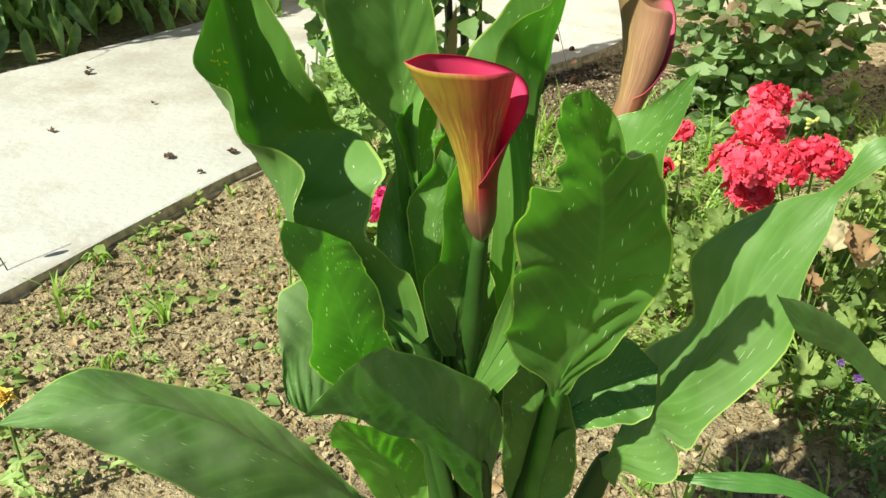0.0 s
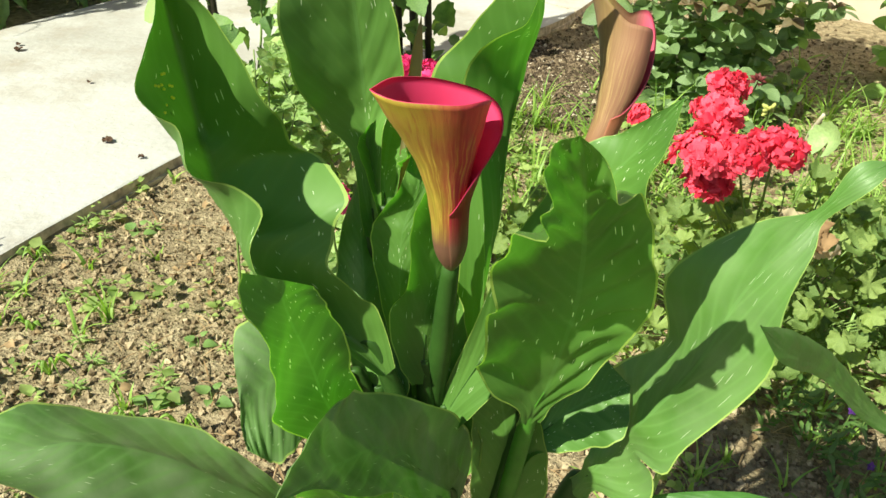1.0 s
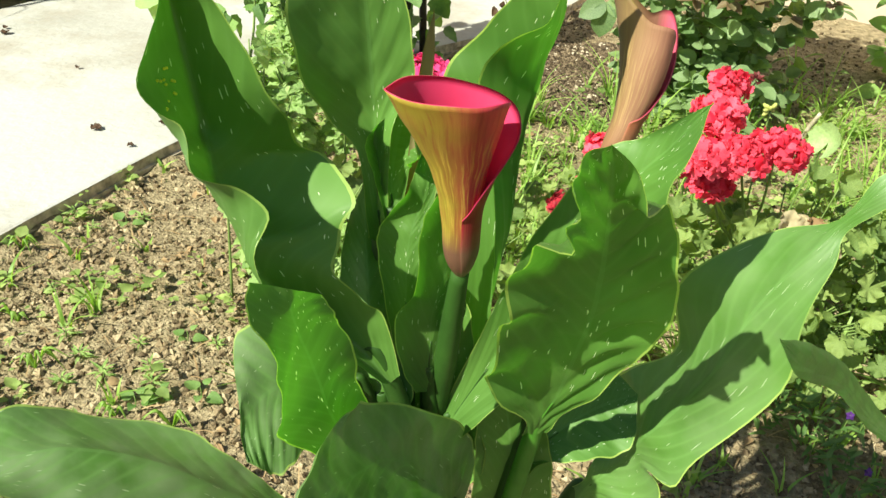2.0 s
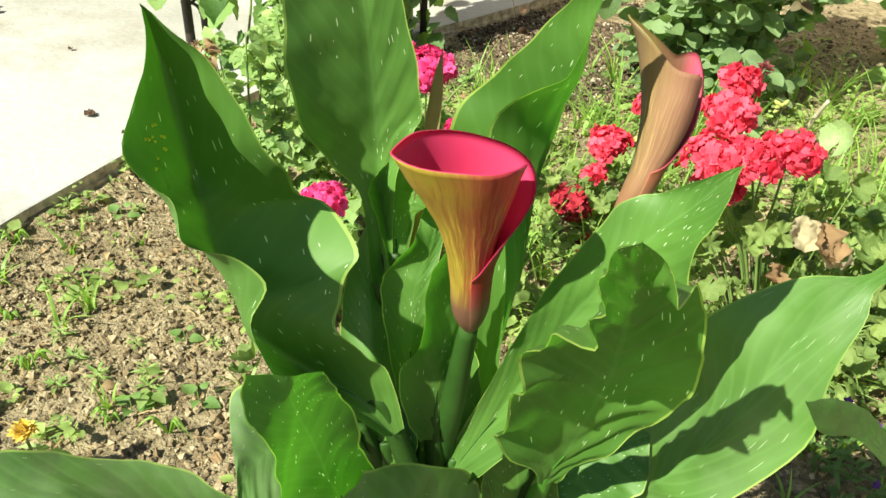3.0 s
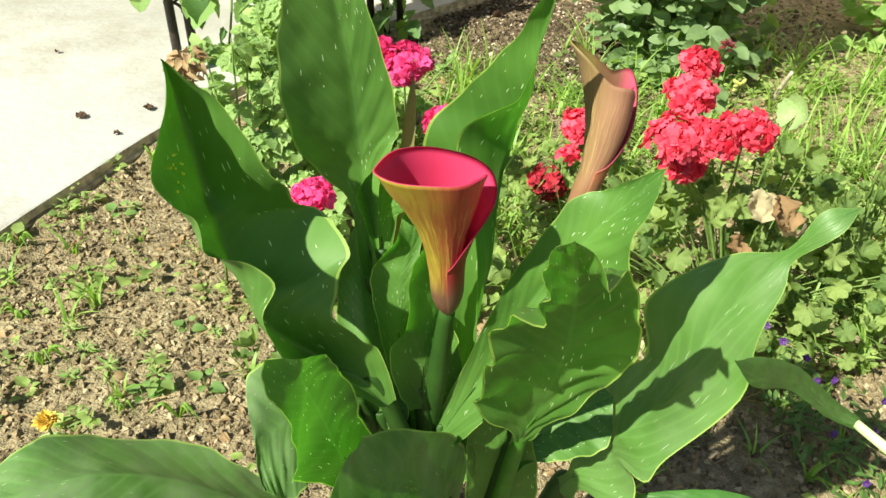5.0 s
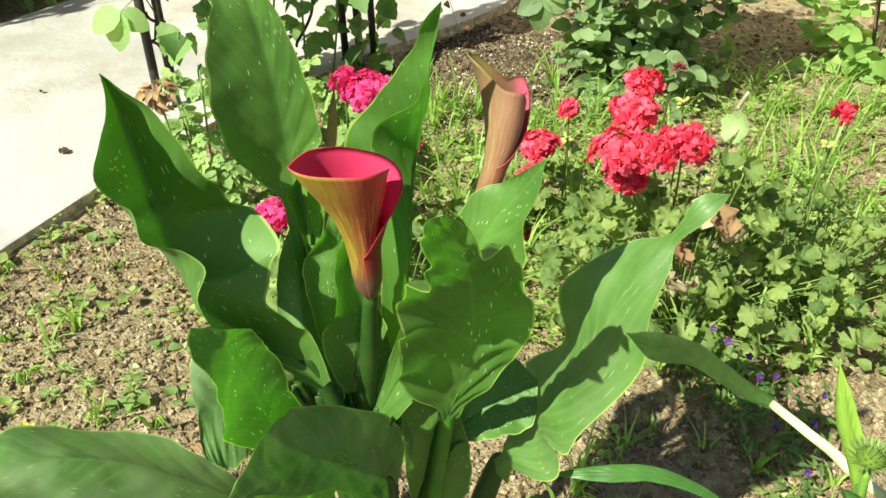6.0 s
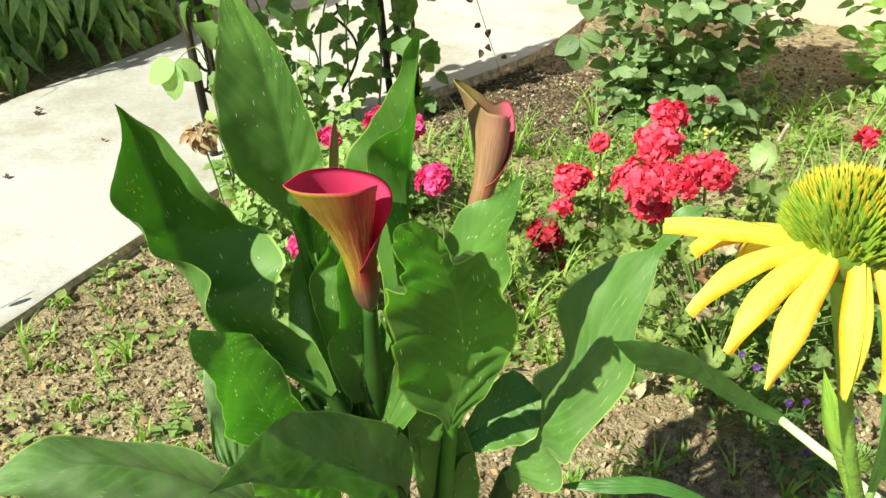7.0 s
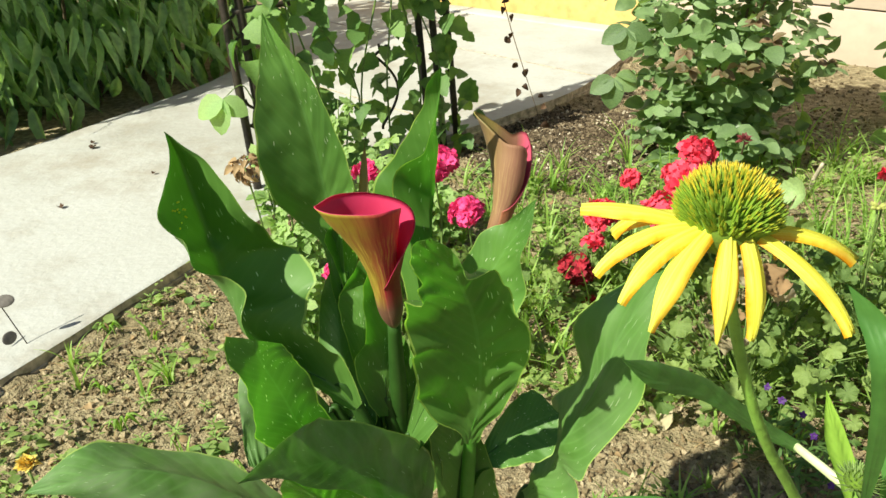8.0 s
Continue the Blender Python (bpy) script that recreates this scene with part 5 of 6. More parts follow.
def scatter_clods(count, label):
    """Soil crumbs and bits of straw lying on the bed."""
    bm = bmesh.new()
    verts, faces = [], []
    octa = [(1, 0, 0), (-1, 0, 0), (0, 1, 0), (0, -1, 0), (0, 0, 1), (0, 0, -1)]
    tri = [(0, 2, 4), (2, 1, 4), (1, 3, 4), (3, 0, 4), (2, 0, 5), (1, 2, 5), (3, 1, 5), (0, 3, 5)]
    made = 0
    while made < count:
        x, y = rnd(-0.95, 1.5) + random.gauss(0, 0.18), 0.55 + 3.2 * rnd(0, 1) ** 1.9 + random.gauss(0, 0.14)
        if x < edge_x(y, EDGE) + 0.015 or rnd(0, 1) > 0.55 + 0.6 * noise.noise(Vector((x * 5, y * 5, 9))):
            continue
        made += 1
        r = 0.0015 + 0.0070 * rnd(0, 1) ** 3.9 + (0.008 * rnd(0, 1) if made % 160 == 0 else 0)
        m = Euler((rnd(0, 6), rnd(0, 6), rnd(0, 6))).to_matrix()
        base = len(verts)
        z = ground_height(x, y) + r * 0.35
        verts += [tuple(Vector((x, y, z)) + m @ (Vector(q) * r * rnd(0.65, 1.25))) for q in octa]
        faces += [tuple(base + i for i in f) for f in tri]
    bm.free()
    me = bpy.data.meshes.new("soil_crumbs")
    me.from_pydata(verts, [], faces)
    me.materials.append(CLODS)
    tagged(new("soil_crumbs", me), label, "soil", kind="stuff")


scatter_clods(78000, "loose brown soil crumbs and grit on the bed")


def scatter_shaded_compost(count):
    """Dark crumbs beside the rose, compost and the vine's shade painted in one, with a few pale chips."""
    verts, faces = [], []
    made = 0
    while made < count:
        x, y = rnd(0.12, 0.95), rnd(2.25, 3.15)
        reach = ((x - 0.52) / 0.40) ** 2 + ((y - 2.70) / 0.42) ** 2 + 0.6 * noise.noise(Vector((x * 6, y * 6, 21)))
        if x < edge_x(y, EDGE) + 0.03 or reach > 1 - 0.3 * rnd(0, 1):
            continue
        made += 1
        r = rnd(0.004, 0.010)
        m = Euler((rnd(0, 6), rnd(0, 6), rnd(0, 6))).to_matrix()
        base = len(verts)
        at = Vector((x, y, ground_height(x, y) + r * 0.4 + 0.006 * (1 - reach)))
        verts += [at + m @ (Vector(q) * r * rnd(0.6, 1.2)) for q in ((1, 0, 0), (-1, 0, 0), (0, 1, 0), (0, -1, 0), (0, 0, 1), (0, 0, -1))]
        faces += [tuple(base + i for i in f) for f in ((0, 2, 4), (2, 1, 4), (1, 3, 4), (3, 0, 4), (2, 0, 5), (1, 2, 5), (3, 1, 5), (0, 3, 5))]
    me = bpy.data.meshes.new("compost")
    me.from_pydata(verts, [], faces)
    me.materials.append(SHADED_COMPOST)
    tagged(new("compost", me), "dark brown crumbs beside the rose bush, compost and painted vine shade", "compost", kind="stuff")


def shaded_compost_material():
    m, nt, b = material("compost", (0.06, 0.04, 0.03), 0.95, 0.15)
    pick = nt.nodes.new("ShaderNodeNewGeometry").outputs["Random Per Island"]
    # dark crumb tones carry the vine's shade as well as the compost's own brown
    nt.links.new(ramp(nt, pick, [(0.0, (0.03, 0.021, 0.014)), (0.6, (0.12, 0.088, 0.058)), (0.93, (0.22, 0.165, 0.11)), (1.0, (0.55, 0.48, 0.38))]), b.inputs["Base Color"])
    bumped(nt, b, noisy(nt, 150, 4), 0.8, 0.006)
    return m


SHADED_COMPOST = shaded_compost_material()
scatter_shaded_compost(13000)


def scatter_straw(count):
    bm = bmesh.new()
    for _ in range(count):
        x, y = rnd(-0.95, 1.4), rnd(0.6, 3.0)
        if x < edge_x(y, EDGE) + 0.02:
            continue
        a, l = rnd(0, 6.28), rnd(0.008, 0.045)
        p = Vector((x, y, ground_height(x, y) + 0.004))
        d = Vector((math.cos(a), math.sin(a), rnd(-0.1, 0.25))) * l
        s = Vector((-math.sin(a), math.cos(a), 0)) * rnd(0.0006, 0.0016)
        q = p + d * 0.5 + Vector((0, 0, 0.003))
        a0, a1, b0, b1, c0, c1 = [bm.verts.new(v) for v in (p - s, p + s, q - s, q + s, p + d - s * 0.6, p + d + s * 0.6)]
        bm.faces.new((a0, a1, b1, b0))
        bm.faces.new((b0, b1, c1, c0))
    for _ in range(count // 6):
        x, y = rnd(-0.95, 1.2), rnd(0.7, 2.4)
        if x > edge_x(y, EDGE) + 0.02:
            small_leaf(bm, facing((x, y, ground_height(x, y) + 0.006), (rnd(-1, 1), rnd(-1, 1), rnd(-0.1, 0.3)), (rnd(-0.5, 0.5), rnd(-0.5, 0.5), 1), rnd(0.008, 0.022)), "oval", 0.5, 0.6, 4)
    tagged(mesh_object("straw", bm, DRY), "scattered dry straw and stalks on the soil", "straw", kind="stuff")


scatter_straw(2600)


SEED_LEAF = [leaf_mesh("seed_leaf", "long", foliage_material("seedling_leaf", (0.14, 0.26, 0.06), (0.36, 0.48, 0.17), 0.55, 0.35), f, d, 6) for f, d in ((0.3, 0.2), (0.15, 0.45))]
ROUND_LEAF = [leaf_mesh("seed_leaf", "heart", foliage_material("broad_seedling_leaf", (0.08, 0.18, 0.04), (0.24, 0.36, 0.12), 0.5, 0.3), f, d, 7) for f, d in ((0.3, 0.25), (0.15, 0.4))]


def build_seedling(x, y, kind, size, label):
    """A small weed: a rosette of narrow leaves, a few broad leaves on short stalks, or bent blades of grass."""
    plant = thing("seedling", (x, y, ground_height(x, y)), label, "weed", "seedlings on the soil")
    if kind == "grass":
        for k in range(7):
            a = rnd(-0.6, 3.7)
            out = Vector((math.cos(a), -0.6 * abs(math.sin(a)), 0))
            l = size * rnd(0.6, 1.1)
            tip = out * l * 0.75 + Vector((0, 0, l * rnd(-0.05, 0.5)))
            top = out * l * 0.38 + Vector((0, 0, l * rnd(0.45, 0.7)))
            side = Vector((-out.y, out.x, 0)).normalized() * rnd(2.2, 4.5)
            rows = [(tuple(1000 * c for c in p), tuple(-side * w), tuple(side * w)) for p, w in ((Vector((0, 0, -0.003)), 0.6), (top * 0.55, 1.0), (top, 0.9))] + [(tuple(1000 * c for c in tip),)]
            part("blade", blade(rows, Vector((0, 0, 0)), 0.4, 0.0, 1, 0, 12, 2, 0.0, 0.0, 0.0), GRASS, plant)
        return plant
    size *= 0.78
    shapes, n = (SEED_LEAF, 12) if kind == "rosette" else (ROUND_LEAF, 4)
    stem = part("stem", tube(bmesh.new(), [Vector((0, 0, -0.004)), Vector((0.002, 0, size * 0.4)), Vector((0, 0.002, size * 0.75))], [0.0012, 0.001, 0.0008], 6, 5), STEM, plant)
    for k in range(n):
        a = k * 2.4 + rnd(-0.3, 0.3)
        q = (k + 0.5) / n
        out = Vector((math.cos(a), math.sin(a), rnd(0.05, 0.35) + 0.5 * q))
        base = Vector((math.cos(a), math.sin(a), 0)) * size * 0.15 * (1 if kind == "rosette" else 2.2) + Vector((0, 0, size * (0.12 + 0.6 * q)))
        piece("leaf", random.choice(shapes), plant, facing(base, out, (rnd(-0.3, 0.3), rnd(-0.5, 0.1), 1), size * rnd(0.65, 1.0) * (1.1 - 0.45 * q)))
    return plant


for x, y, kind, size in ((-0.445, 1.195, "grass", 0.085), (-0.52, 1.31, "grass", 0.06), (-0.59, 1.50, "grass", 0.055), (-0.50, 1.40, "rosette", 0.025),
                         (-0.545, 1.635, "rosette", 0.04), (-0.50, 1.60, "rosette", 0.03), (-0.445, 1.63, "broad", 0.045), (-0.42, 1.66, "rosette", 0.03), (-0.423, 1.371, "rosette", 0.028),
                         (-0.429, 1.276, "rosette", 0.036), (-0.385, 1.222, "rosette", 0.032), (-0.39, 1.16, "rosette", 0.032), (-0.334, 1.178, "rosette", 0.036), (-0.305, 1.264, "rosette", 0.026),
                         (-0.234, 1.285, "broad", 0.034), (-0.267, 1.197, "rosette", 0.034), (-0.255, 1.165, "rosette", 0.03), (-0.267, 1.119, "broad", 0.034), (-0.177, 1.145, "broad", 0.040),
                         (-0.237, 1.14, "broad", 0.028), (-0.183, 1.275, "rosette", 0.026), (-0.29, 1.10, "grass", 0.05), (-0.20, 1.08, "grass", 0.06), (-0.35, 1.07, "rosette", 0.035)):
    build_seedling(x, y, kind, size, {"grass": "bent blades of green grass growing from the soil", "rosette": "pale green seedling with narrow leaves on the soil", "broad": "small weed with a few broad green leaves"}[kind])


def weed_density(x, y):
    """How thickly low weeds cover the bed."""
    n = noise.noise(Vector((x * 3.1, y * 3.1, 11))) + 0.5 * noise.noise(Vector((x * 9, y * 9, 3)))
    if x > 0.30 and 0.75 < y < 2.5 and x > 0.22 + 0.1 * (y - 1):
        d = 0.48 + 0.8 * n
        if y < 1.25 and x < 0.72:
            d -= 0.5
        if y < 1.18:
            d -= 0.35
    elif x > -0.05 and y > 1.25:
        d = 0.24 + 0.8 * n
    else:
        d = -0.04 + 0.75 * n
        near = x - edge_x(y, EDGE)
        if near < 0.10:
            d += 0.12
    if y > 2.45:
        d -= 0.9 if x < 0.95 else 0.15 if y < 2.70 and x < 1.55 else 0.75
    return d


def scatter_weeds(count):
    bm = bmesh.new()
    for _ in range(count):
        x, y = rnd(-0.95, 1.9) + random.gauss(0, 0.18), 0.62 + 2.5 * rnd(0, 1) ** 1.2 + random.gauss(0, 0.12)
        if x < edge_x(y, EDGE) + 0.01 or rnd(0, 1) > weed_density(x, y):
            continue
        p = Vector((x, y, ground_height(x, y)))
        tall, n = rnd(0.008, 0.05), random.randint(4, 9)
        if x > 0.35:
            tall *= 1.8
        for k in range(n):
            a = rnd(0, 6.28)
            out = Vector((math.cos(a), math.sin(a), rnd(0.0, 0.8)))
            q = p + Vector((math.cos(a), math.sin(a), 0)) * rnd(0, 0.014) + Vector((0, 0, tall * rnd(0.15, 1)))
            small_leaf(bm, facing(q, out, (rnd(-0.3, 0.3), rnd(-0.4, 0.2), 1), rnd(0.007, 0.021) * (1.6 if rnd(0, 1) < 0.2 else 1)), random.choice(("oval", "long", "heart", "long")), 0.2, 0.35, 3)
    tagged(mesh_object("weeds", bm, WEED_LEAF), "low pale green weeds on the soil", "weeds", kind="stuff")


scatter_weeds(16000)


def scatter_grass(count):
    bm = bmesh.new()
    tufts = [(rnd(0.3, 1.9), rnd(1.2, 2.6), rnd(0.10, 0.2)) for _ in range(count)] + [(rnd(-0.7, 0.3), rnd(1.1, 2.2), rnd(0.03, 0.08)) for _ in range(count // 6)]
    tufts += [(0.28 + rnd(-0.06, 0.08), 2.25 + rnd(-0.08, 0.1), 0.2) for _ in range(7)] + [(1.15 + rnd(-0.1, 0.15), 1.95 + rnd(-0.1, 0.1), 0.22) for _ in range(9)]
    tufts += [(-0.40, 1.34, 0.10), (-0.44, 1.30, 0.08), (-0.58, 1.32, 0.09), (-0.30, 1.12, 0.07), (-0.60, 1.60, 0.08), (0.45, 0.95, 0.12), (0.42, 0.9, 0.14), (0.5, 0.85, 0.1)]
    tufts += [(rnd(0.30, 0.85), rnd(0.80, 1.22), rnd(0.03, 0.07)) for _ in range(26)]
    tufts += [(rnd(0.12, 0.62), rnd(1.35, 2.35), rnd(0.05, 0.13)) for _ in range(90)]
    tufts += [(rnd(1.02, 1.50), rnd(2.22, 2.62), rnd(0.06, 0.16)) for _ in range(32)]
    for x, y, tall in tufts:
        if x < edge_x(y, EDGE) + 0.01:
            continue
        for k in range(random.randint(4, 9)):
            a = rnd(0, 6.28)
            out = Vector((math.cos(a), math.sin(a), 0))
            p = Vector((x, y, ground_height(x, y) - 0.003)) + out * rnd(0, 0.012)
            l, lean, w = tall * rnd(0.6, 1.2), rnd(0.2, 1.1), rnd(0.0018, 0.0046)
            side = Vector((-out.y, out.x, 0)) * w
            rows = []
            for i in range(6):
                s = i / 5
                c = p + out * l * lean * s * s + Vector((0, 0, l * (s - 0.45 * lean * s * s)))
                rows.append((bm.verts.new(c - side * (1 - s) ** 0.6), bm.verts.new(c + side * (1 - s) ** 0.6)))
            for r0, r1 in zip(rows, rows[1:]):
                bm.faces.new((r0[0], r0[1], r1[1], r1[0]))
    tagged(mesh_object("grass", bm, GRASS), "tufts of green grass among the flowers", "grass", kind="stuff")


scatter_grass(170)


# ---- strap-leaved plant, coneflower bud and other small things ----
def build_strap_plant():
    base = Vector((0.60, 0.62, 0.0))
    plant = thing("strap_leaved_plant", base, "strap-leaved green plant with one leaf bent over on a white stalk", "plant")
    bent = [((591, 741, 363), (3, 3, 5), (-3, -3, -5)), ((540, 714, 408), (4, 3, 9), (-4, -3, -6)), ((497, 685, 455), (3, 4, 11), (-3, -4, -6)), ((455, 656, 500), (2, 4, 13), (-3, -4, -7)),
            ((400, 610, 548), (2, 5, 13), (-3, -5, -8)), ((364, 582, 586),)]
    part("leaf", blade(bent, base, 0.25, 0.02, 2), STRAP, plant, "bent strap leaf")
    part("white_stalk", tube(bmesh.new(), [Vector(p) - base for p in ((0.588, 0.738, 0.366), (0.612, 0.700, 0.362), (0.640, 0.66, 0.352), (0.685, 0.60, 0.30), (0.66, 0.62, -0.01))], [0.0058, 0.0062, 0.0066, 0.007, 0.008], 18, 10, 0.75), WHITE, plant, "white fleshy leaf base")
    low = [((545, 630, 297), (0, 3, 2), (0, -3, -2)), ((490, 634, 344), (1, 4, 3), (-1, -4, -3)), ((435, 638, 368), (1, 7, 4), (-1, -6, -4)), ((385, 640, 368), (0, 7, 4), (0, -7, -4)), ((330, 650, 358),)]
    part("leaf", blade(low, base, 0.2, 0.02, 2), STRAP, plant)
    part("leaf_stalk", tube(bmesh.new(), [Vector(p) - base for p in ((0.515, 0.632, 0.325), (0.547, 0.628, 0.294), (0.585, 0.62, 0.22), (0.60, 0.615, -0.01))], [0.003, 0.004, 0.005, 0.007], 14, 8), STRAP, plant)
    spear = [((570, 540, 450), (-6, -1, 0), (6, 1, 0)), ((561, 544, 482), (-9, -2, 0), (9, 1, 1)), ((545, 557, 525), (-10, -2, 0), (9, 1, 1)), ((534, 570, 566),)]
    part("leaf", blade(spear, base, 0.4, 0, 1), LIME, plant, "upright young leaf")
    part("leaf_stalk", tube(bmesh.new(), [Vector(p) - base for p in ((0.568, 0.541, 0.46), (0.585, 0.56, 0.3), (0.60, 0.61, -0.01))], [0.004, 0.006, 0.008], 12, 8), STRAP, plant)


LIME = foliage_material("lime_leaf", (0.20, 0.36, 0.05), (0.27, 0.44, 0.07), 0.5, 0.35)
build_strap_plant()


def build_cone_bud():
    base = Vector((0.60, 0.55, 0.0))
    plant = thing("coneflower", base, "young coneflower with a green spiky bud and broad leaves", "flower")
    head = Vector((0.552, 0.520, 0.512))
    part("stem", tube(bmesh.new(), [head - base, Vector((0.575, 0.53, 0.34)) - base, Vector((0, 0, -0.01))], [0.0035, 0.0036, 0.0045], 14, 8), HAIRY, plant)
    bm = bmesh.new()
    bmesh.ops.create_uvsphere(bm, u_segments=20, v_segments=10, radius=1, matrix=pose(*(head - base)) @ Matrix.Diagonal((0.011, 0.011, 0.007, 1)))
    part("disc", bm, DISC, plant)
    bract = leaf_mesh("bract", "long", BUD_GREEN, 0.3, -0.3, 4)
    for k in range(90):
        t, a = (k + 0.5) / 90, k * 2.39996
        polar = 1.9 * t ** 0.55
        d = Vector((math.sin(polar) * math.cos(a), math.sin(polar) * math.sin(a), math.cos(polar)))
        p = head - base + Vector((d.x * 0.0108, d.y * 0.0108, d.z * 0.0068))
        piece("bract", bract, plant, facing(p, d + Vector((0, 0, 0.25)), (0.1, 0.2, 1), 0.006 + 0.006 * t))
    for rows in ([((575, 535, 440), (-4, 0, 0), (4, 0, 0)), ((556, 506, 475), (-20, 6, 4), (16, -10, -4)), ((536, 490, 500), (-16, 6, 6), (14, -10, -2)), ((520, 480, 505),)],
                 [((590, 545, 470), (-2, 4, 0), (2, -4, 0)), ((600, 560, 545), (-14, 12, 4), (14, -12, 0)), ((590, 575, 590), (-12, 12, 4), (12, -12, 0)), ((575, 590, 610),)],
                 [((590, 540, 420), (-6, 0, 0), (6, 0, 0)), ((610, 500, 470), (-16, -6, 4), (16, 6, 4)), ((625, 470, 490), (-12, -6, 4), (12, 6, 4)), ((635, 450, 480),)]):
        part("leaf", blade(rows, base, 0.1, 0.05, 3, 0, 24, 6), STRAP, plant)
    # a tall leaf at the edge of the view
    tall = [((520, 440, 560), (-3, 0, 0), (3, 0, 0)), ((486, 384, 700), (-7, 3, 2), (9, -3, 0)), ((474, 396, 742), (-7, 3, 2), (9, -3, 0)), ((460, 402, 762),)]
    part("leaf", blade(tall, base, 0.2, 0.03, 2, 0, 24, 6), STRAP, plant)
    part("leaf_stalk", tube(bmesh.new(), [Vector((0.520, 0.440, 0.56)) - base, Vector((0.56, 0.50, 0.3)) - base, Vector((0, 0, -0.01))], [0.003, 0.0035, 0.004], 12, 6), STEM, plant)


BUD_GREEN = foliage_material("bud_green", (0.16, 0.25, 0.07), (0.30, 0.40, 0.15), 0.6, 0.3)
build_cone_bud()


def build_marigold(base, head, label):
    base, head = Vector(base), Vector(head)
    plant = thing("marigold", base, label, "flower", "marigolds in the bed")
    bm = bmesh.new()
    for k in range(46):
        t, a = (k + 0.5) / 46, k * 2.39996
        polar = 1.45 * t ** 0.6
        d = Vector((math.sin(polar) * math.cos(a), math.sin(polar) * math.sin(a), math.cos(polar)))
        small_leaf(bm, facing(head + d * 0.004, d, (0.2, 0.1, 1), rnd(0.011, 0.017)), "heart", 0.4, 0.2, 3)
    part("flower_head", bm, MARIGOLD, plant)
    part("stem", tube(bmesh.new(), [head, Vector((0.004, 0.0, 0.05)), Vector((0, 0, -0.01))], [0.002, 0.002, 0.0025], 8, 6), STEM, plant)
    bm = bmesh.new()
    for k in range(26):
        z = rnd(0.01, 0.09)
        small_leaf(bm, facing(Vector((rnd(-0.02, 0.02), rnd(-0.02, 0.02), z)), (rnd(-1, 1), rnd(-1, 1), rnd(-0.2, 0.5)), (0.1, -0.3, 1), rnd(0.02, 0.04)), "long", 0.3, 0.4, 5, 0.2)
    part("foliage", bm, PALE, plant)


MARIGOLD = petal_material("marigold_petal", (0.74, 0.50, 0.06), (0.88, 0.76, 0.28), 0.25)
build_marigold((-0.335, 0.965, 0.0), (0.003, -0.009, 0.118), "small yellow marigold flower on a short stem")
build_marigold((-0.423, 0.890, 0.0), (0.004, -0.006, 0.187), "yellow marigold flower with a withered brown rim")


VIOLA_LEAF = foliage_material("viola_leaf", (0.04, 0.10, 0.02), (0.15, 0.25, 0.07), 0.5, 0.3, island=True)


def build_violas():
    patch = [(0.698, 1.161, 0.14), (0.712, 1.126, 0.14), (0.734, 1.089, 0.14), (0.746, 1.063, 0.12), (0.772, 1.064, 0.12), (0.786, 0.931, 0.05), (0.844, 1.042, 0.10), (0.757, 0.996, 0.08), (0.81, 0.99, 0.09)]
    for x, y, z in patch:
        plant = thing("viola", (x, y, 0), "small viola with purple petals among weeds", "flower", "violas in the bed")
        head = Vector((0, 0, z))
        part("stem", tube(bmesh.new(), [head, Vector((0.003, 0.01, z * 0.5)), Vector((0.004, 0.012, -0.005))], [0.0009, 0.001, 0.0012], 8, 5), STEM, plant)
        bm = bmesh.new()
        turn = rnd(-0.5, 0.5)
        for k in range(5):
            a = k * 1.2566 + 0.3
            d = Vector((math.cos(a), -0.25, math.sin(a)))
            small_leaf(bm, Matrix.Translation(head) @ pose(0, 0, 0, -20, 0, math.degrees(turn)) @ facing((0, 0, 0), d, (0, -1, 0.3), rnd(0.006, 0.0085)), "heart", 0.15, 0.2, 4)
        part("corolla", bm, PURPLE, plant, "purple petals")
        bm = bmesh.new()
        for k in range(30):
            q = Vector((rnd(-0.045, 0.035), rnd(-0.035, 0.035), rnd(0.01, z * 0.9)))
            small_leaf(bm, facing(q, (rnd(-1, 1), rnd(-1, 1), rnd(-0.1, 0.5)), (0, -0.3, 1), rnd(0.018, 0.034)), "long", 0.2, 0.3, 4, 0.1)
        part("foliage", bm, VIOLA_LEAF, plant)


build_violas()


FADED_ROSE = petal_material("withered_rose", (0.07, 0.012, 0.014), (0.20, 0.040, 0.040), 0.15)


def build_rose_bloom():
    """A small dark, half-withered bloom low on the rose bush."""
    base = Vector((0.845, 2.0, 0.0))
    plant = thing("rose_shoot", base, "low rose shoot with a dark red withered bloom", "flower")
    head = Vector((0.825, 1.92, 0.291)) - base
    part("stem", tube(bmesh.new(), [Vector((0.02, 0.12, -0.01)), Vector((0.01, 0.05, 0.18)), head], [0.003, 0.0025, 0.0018], 12, 6), WOODY, plant)
    for k in range(18):
        t, a = (k + 0.5) / 18, k * 2.39996
        d = Vector((math.sin(1.5 * t) * math.cos(a), math.sin(1.5 * t) * math.sin(a), math.cos(1.5 * t)))
        bm = bmesh.new()
        small_leaf(bm, facing(head + d * 0.006, d + Vector((0, -0.2, 0.2)), (rnd(-0.4, 0.4), -0.4, 1), rnd(0.012, 0.019)), "heart", 0.5, 0.5, 5, 0.05)
        part("petal", bm, FADED_ROSE, plant)
    bm = bmesh.new()
    for k in range(9):
        q = head * rnd(0.3, 0.9)
        small_leaf(bm, facing(q, (rnd(-1, 1), rnd(-1, 0.3), rnd(-0.2, 0.4)), (0, -0.4, 1), rnd(0.03, 0.05)), "oval", 0.25, 0.3, 6, 0.04)
    part("foliage", bm, ROSE_LEAF, plant)


build_rose_bloom()


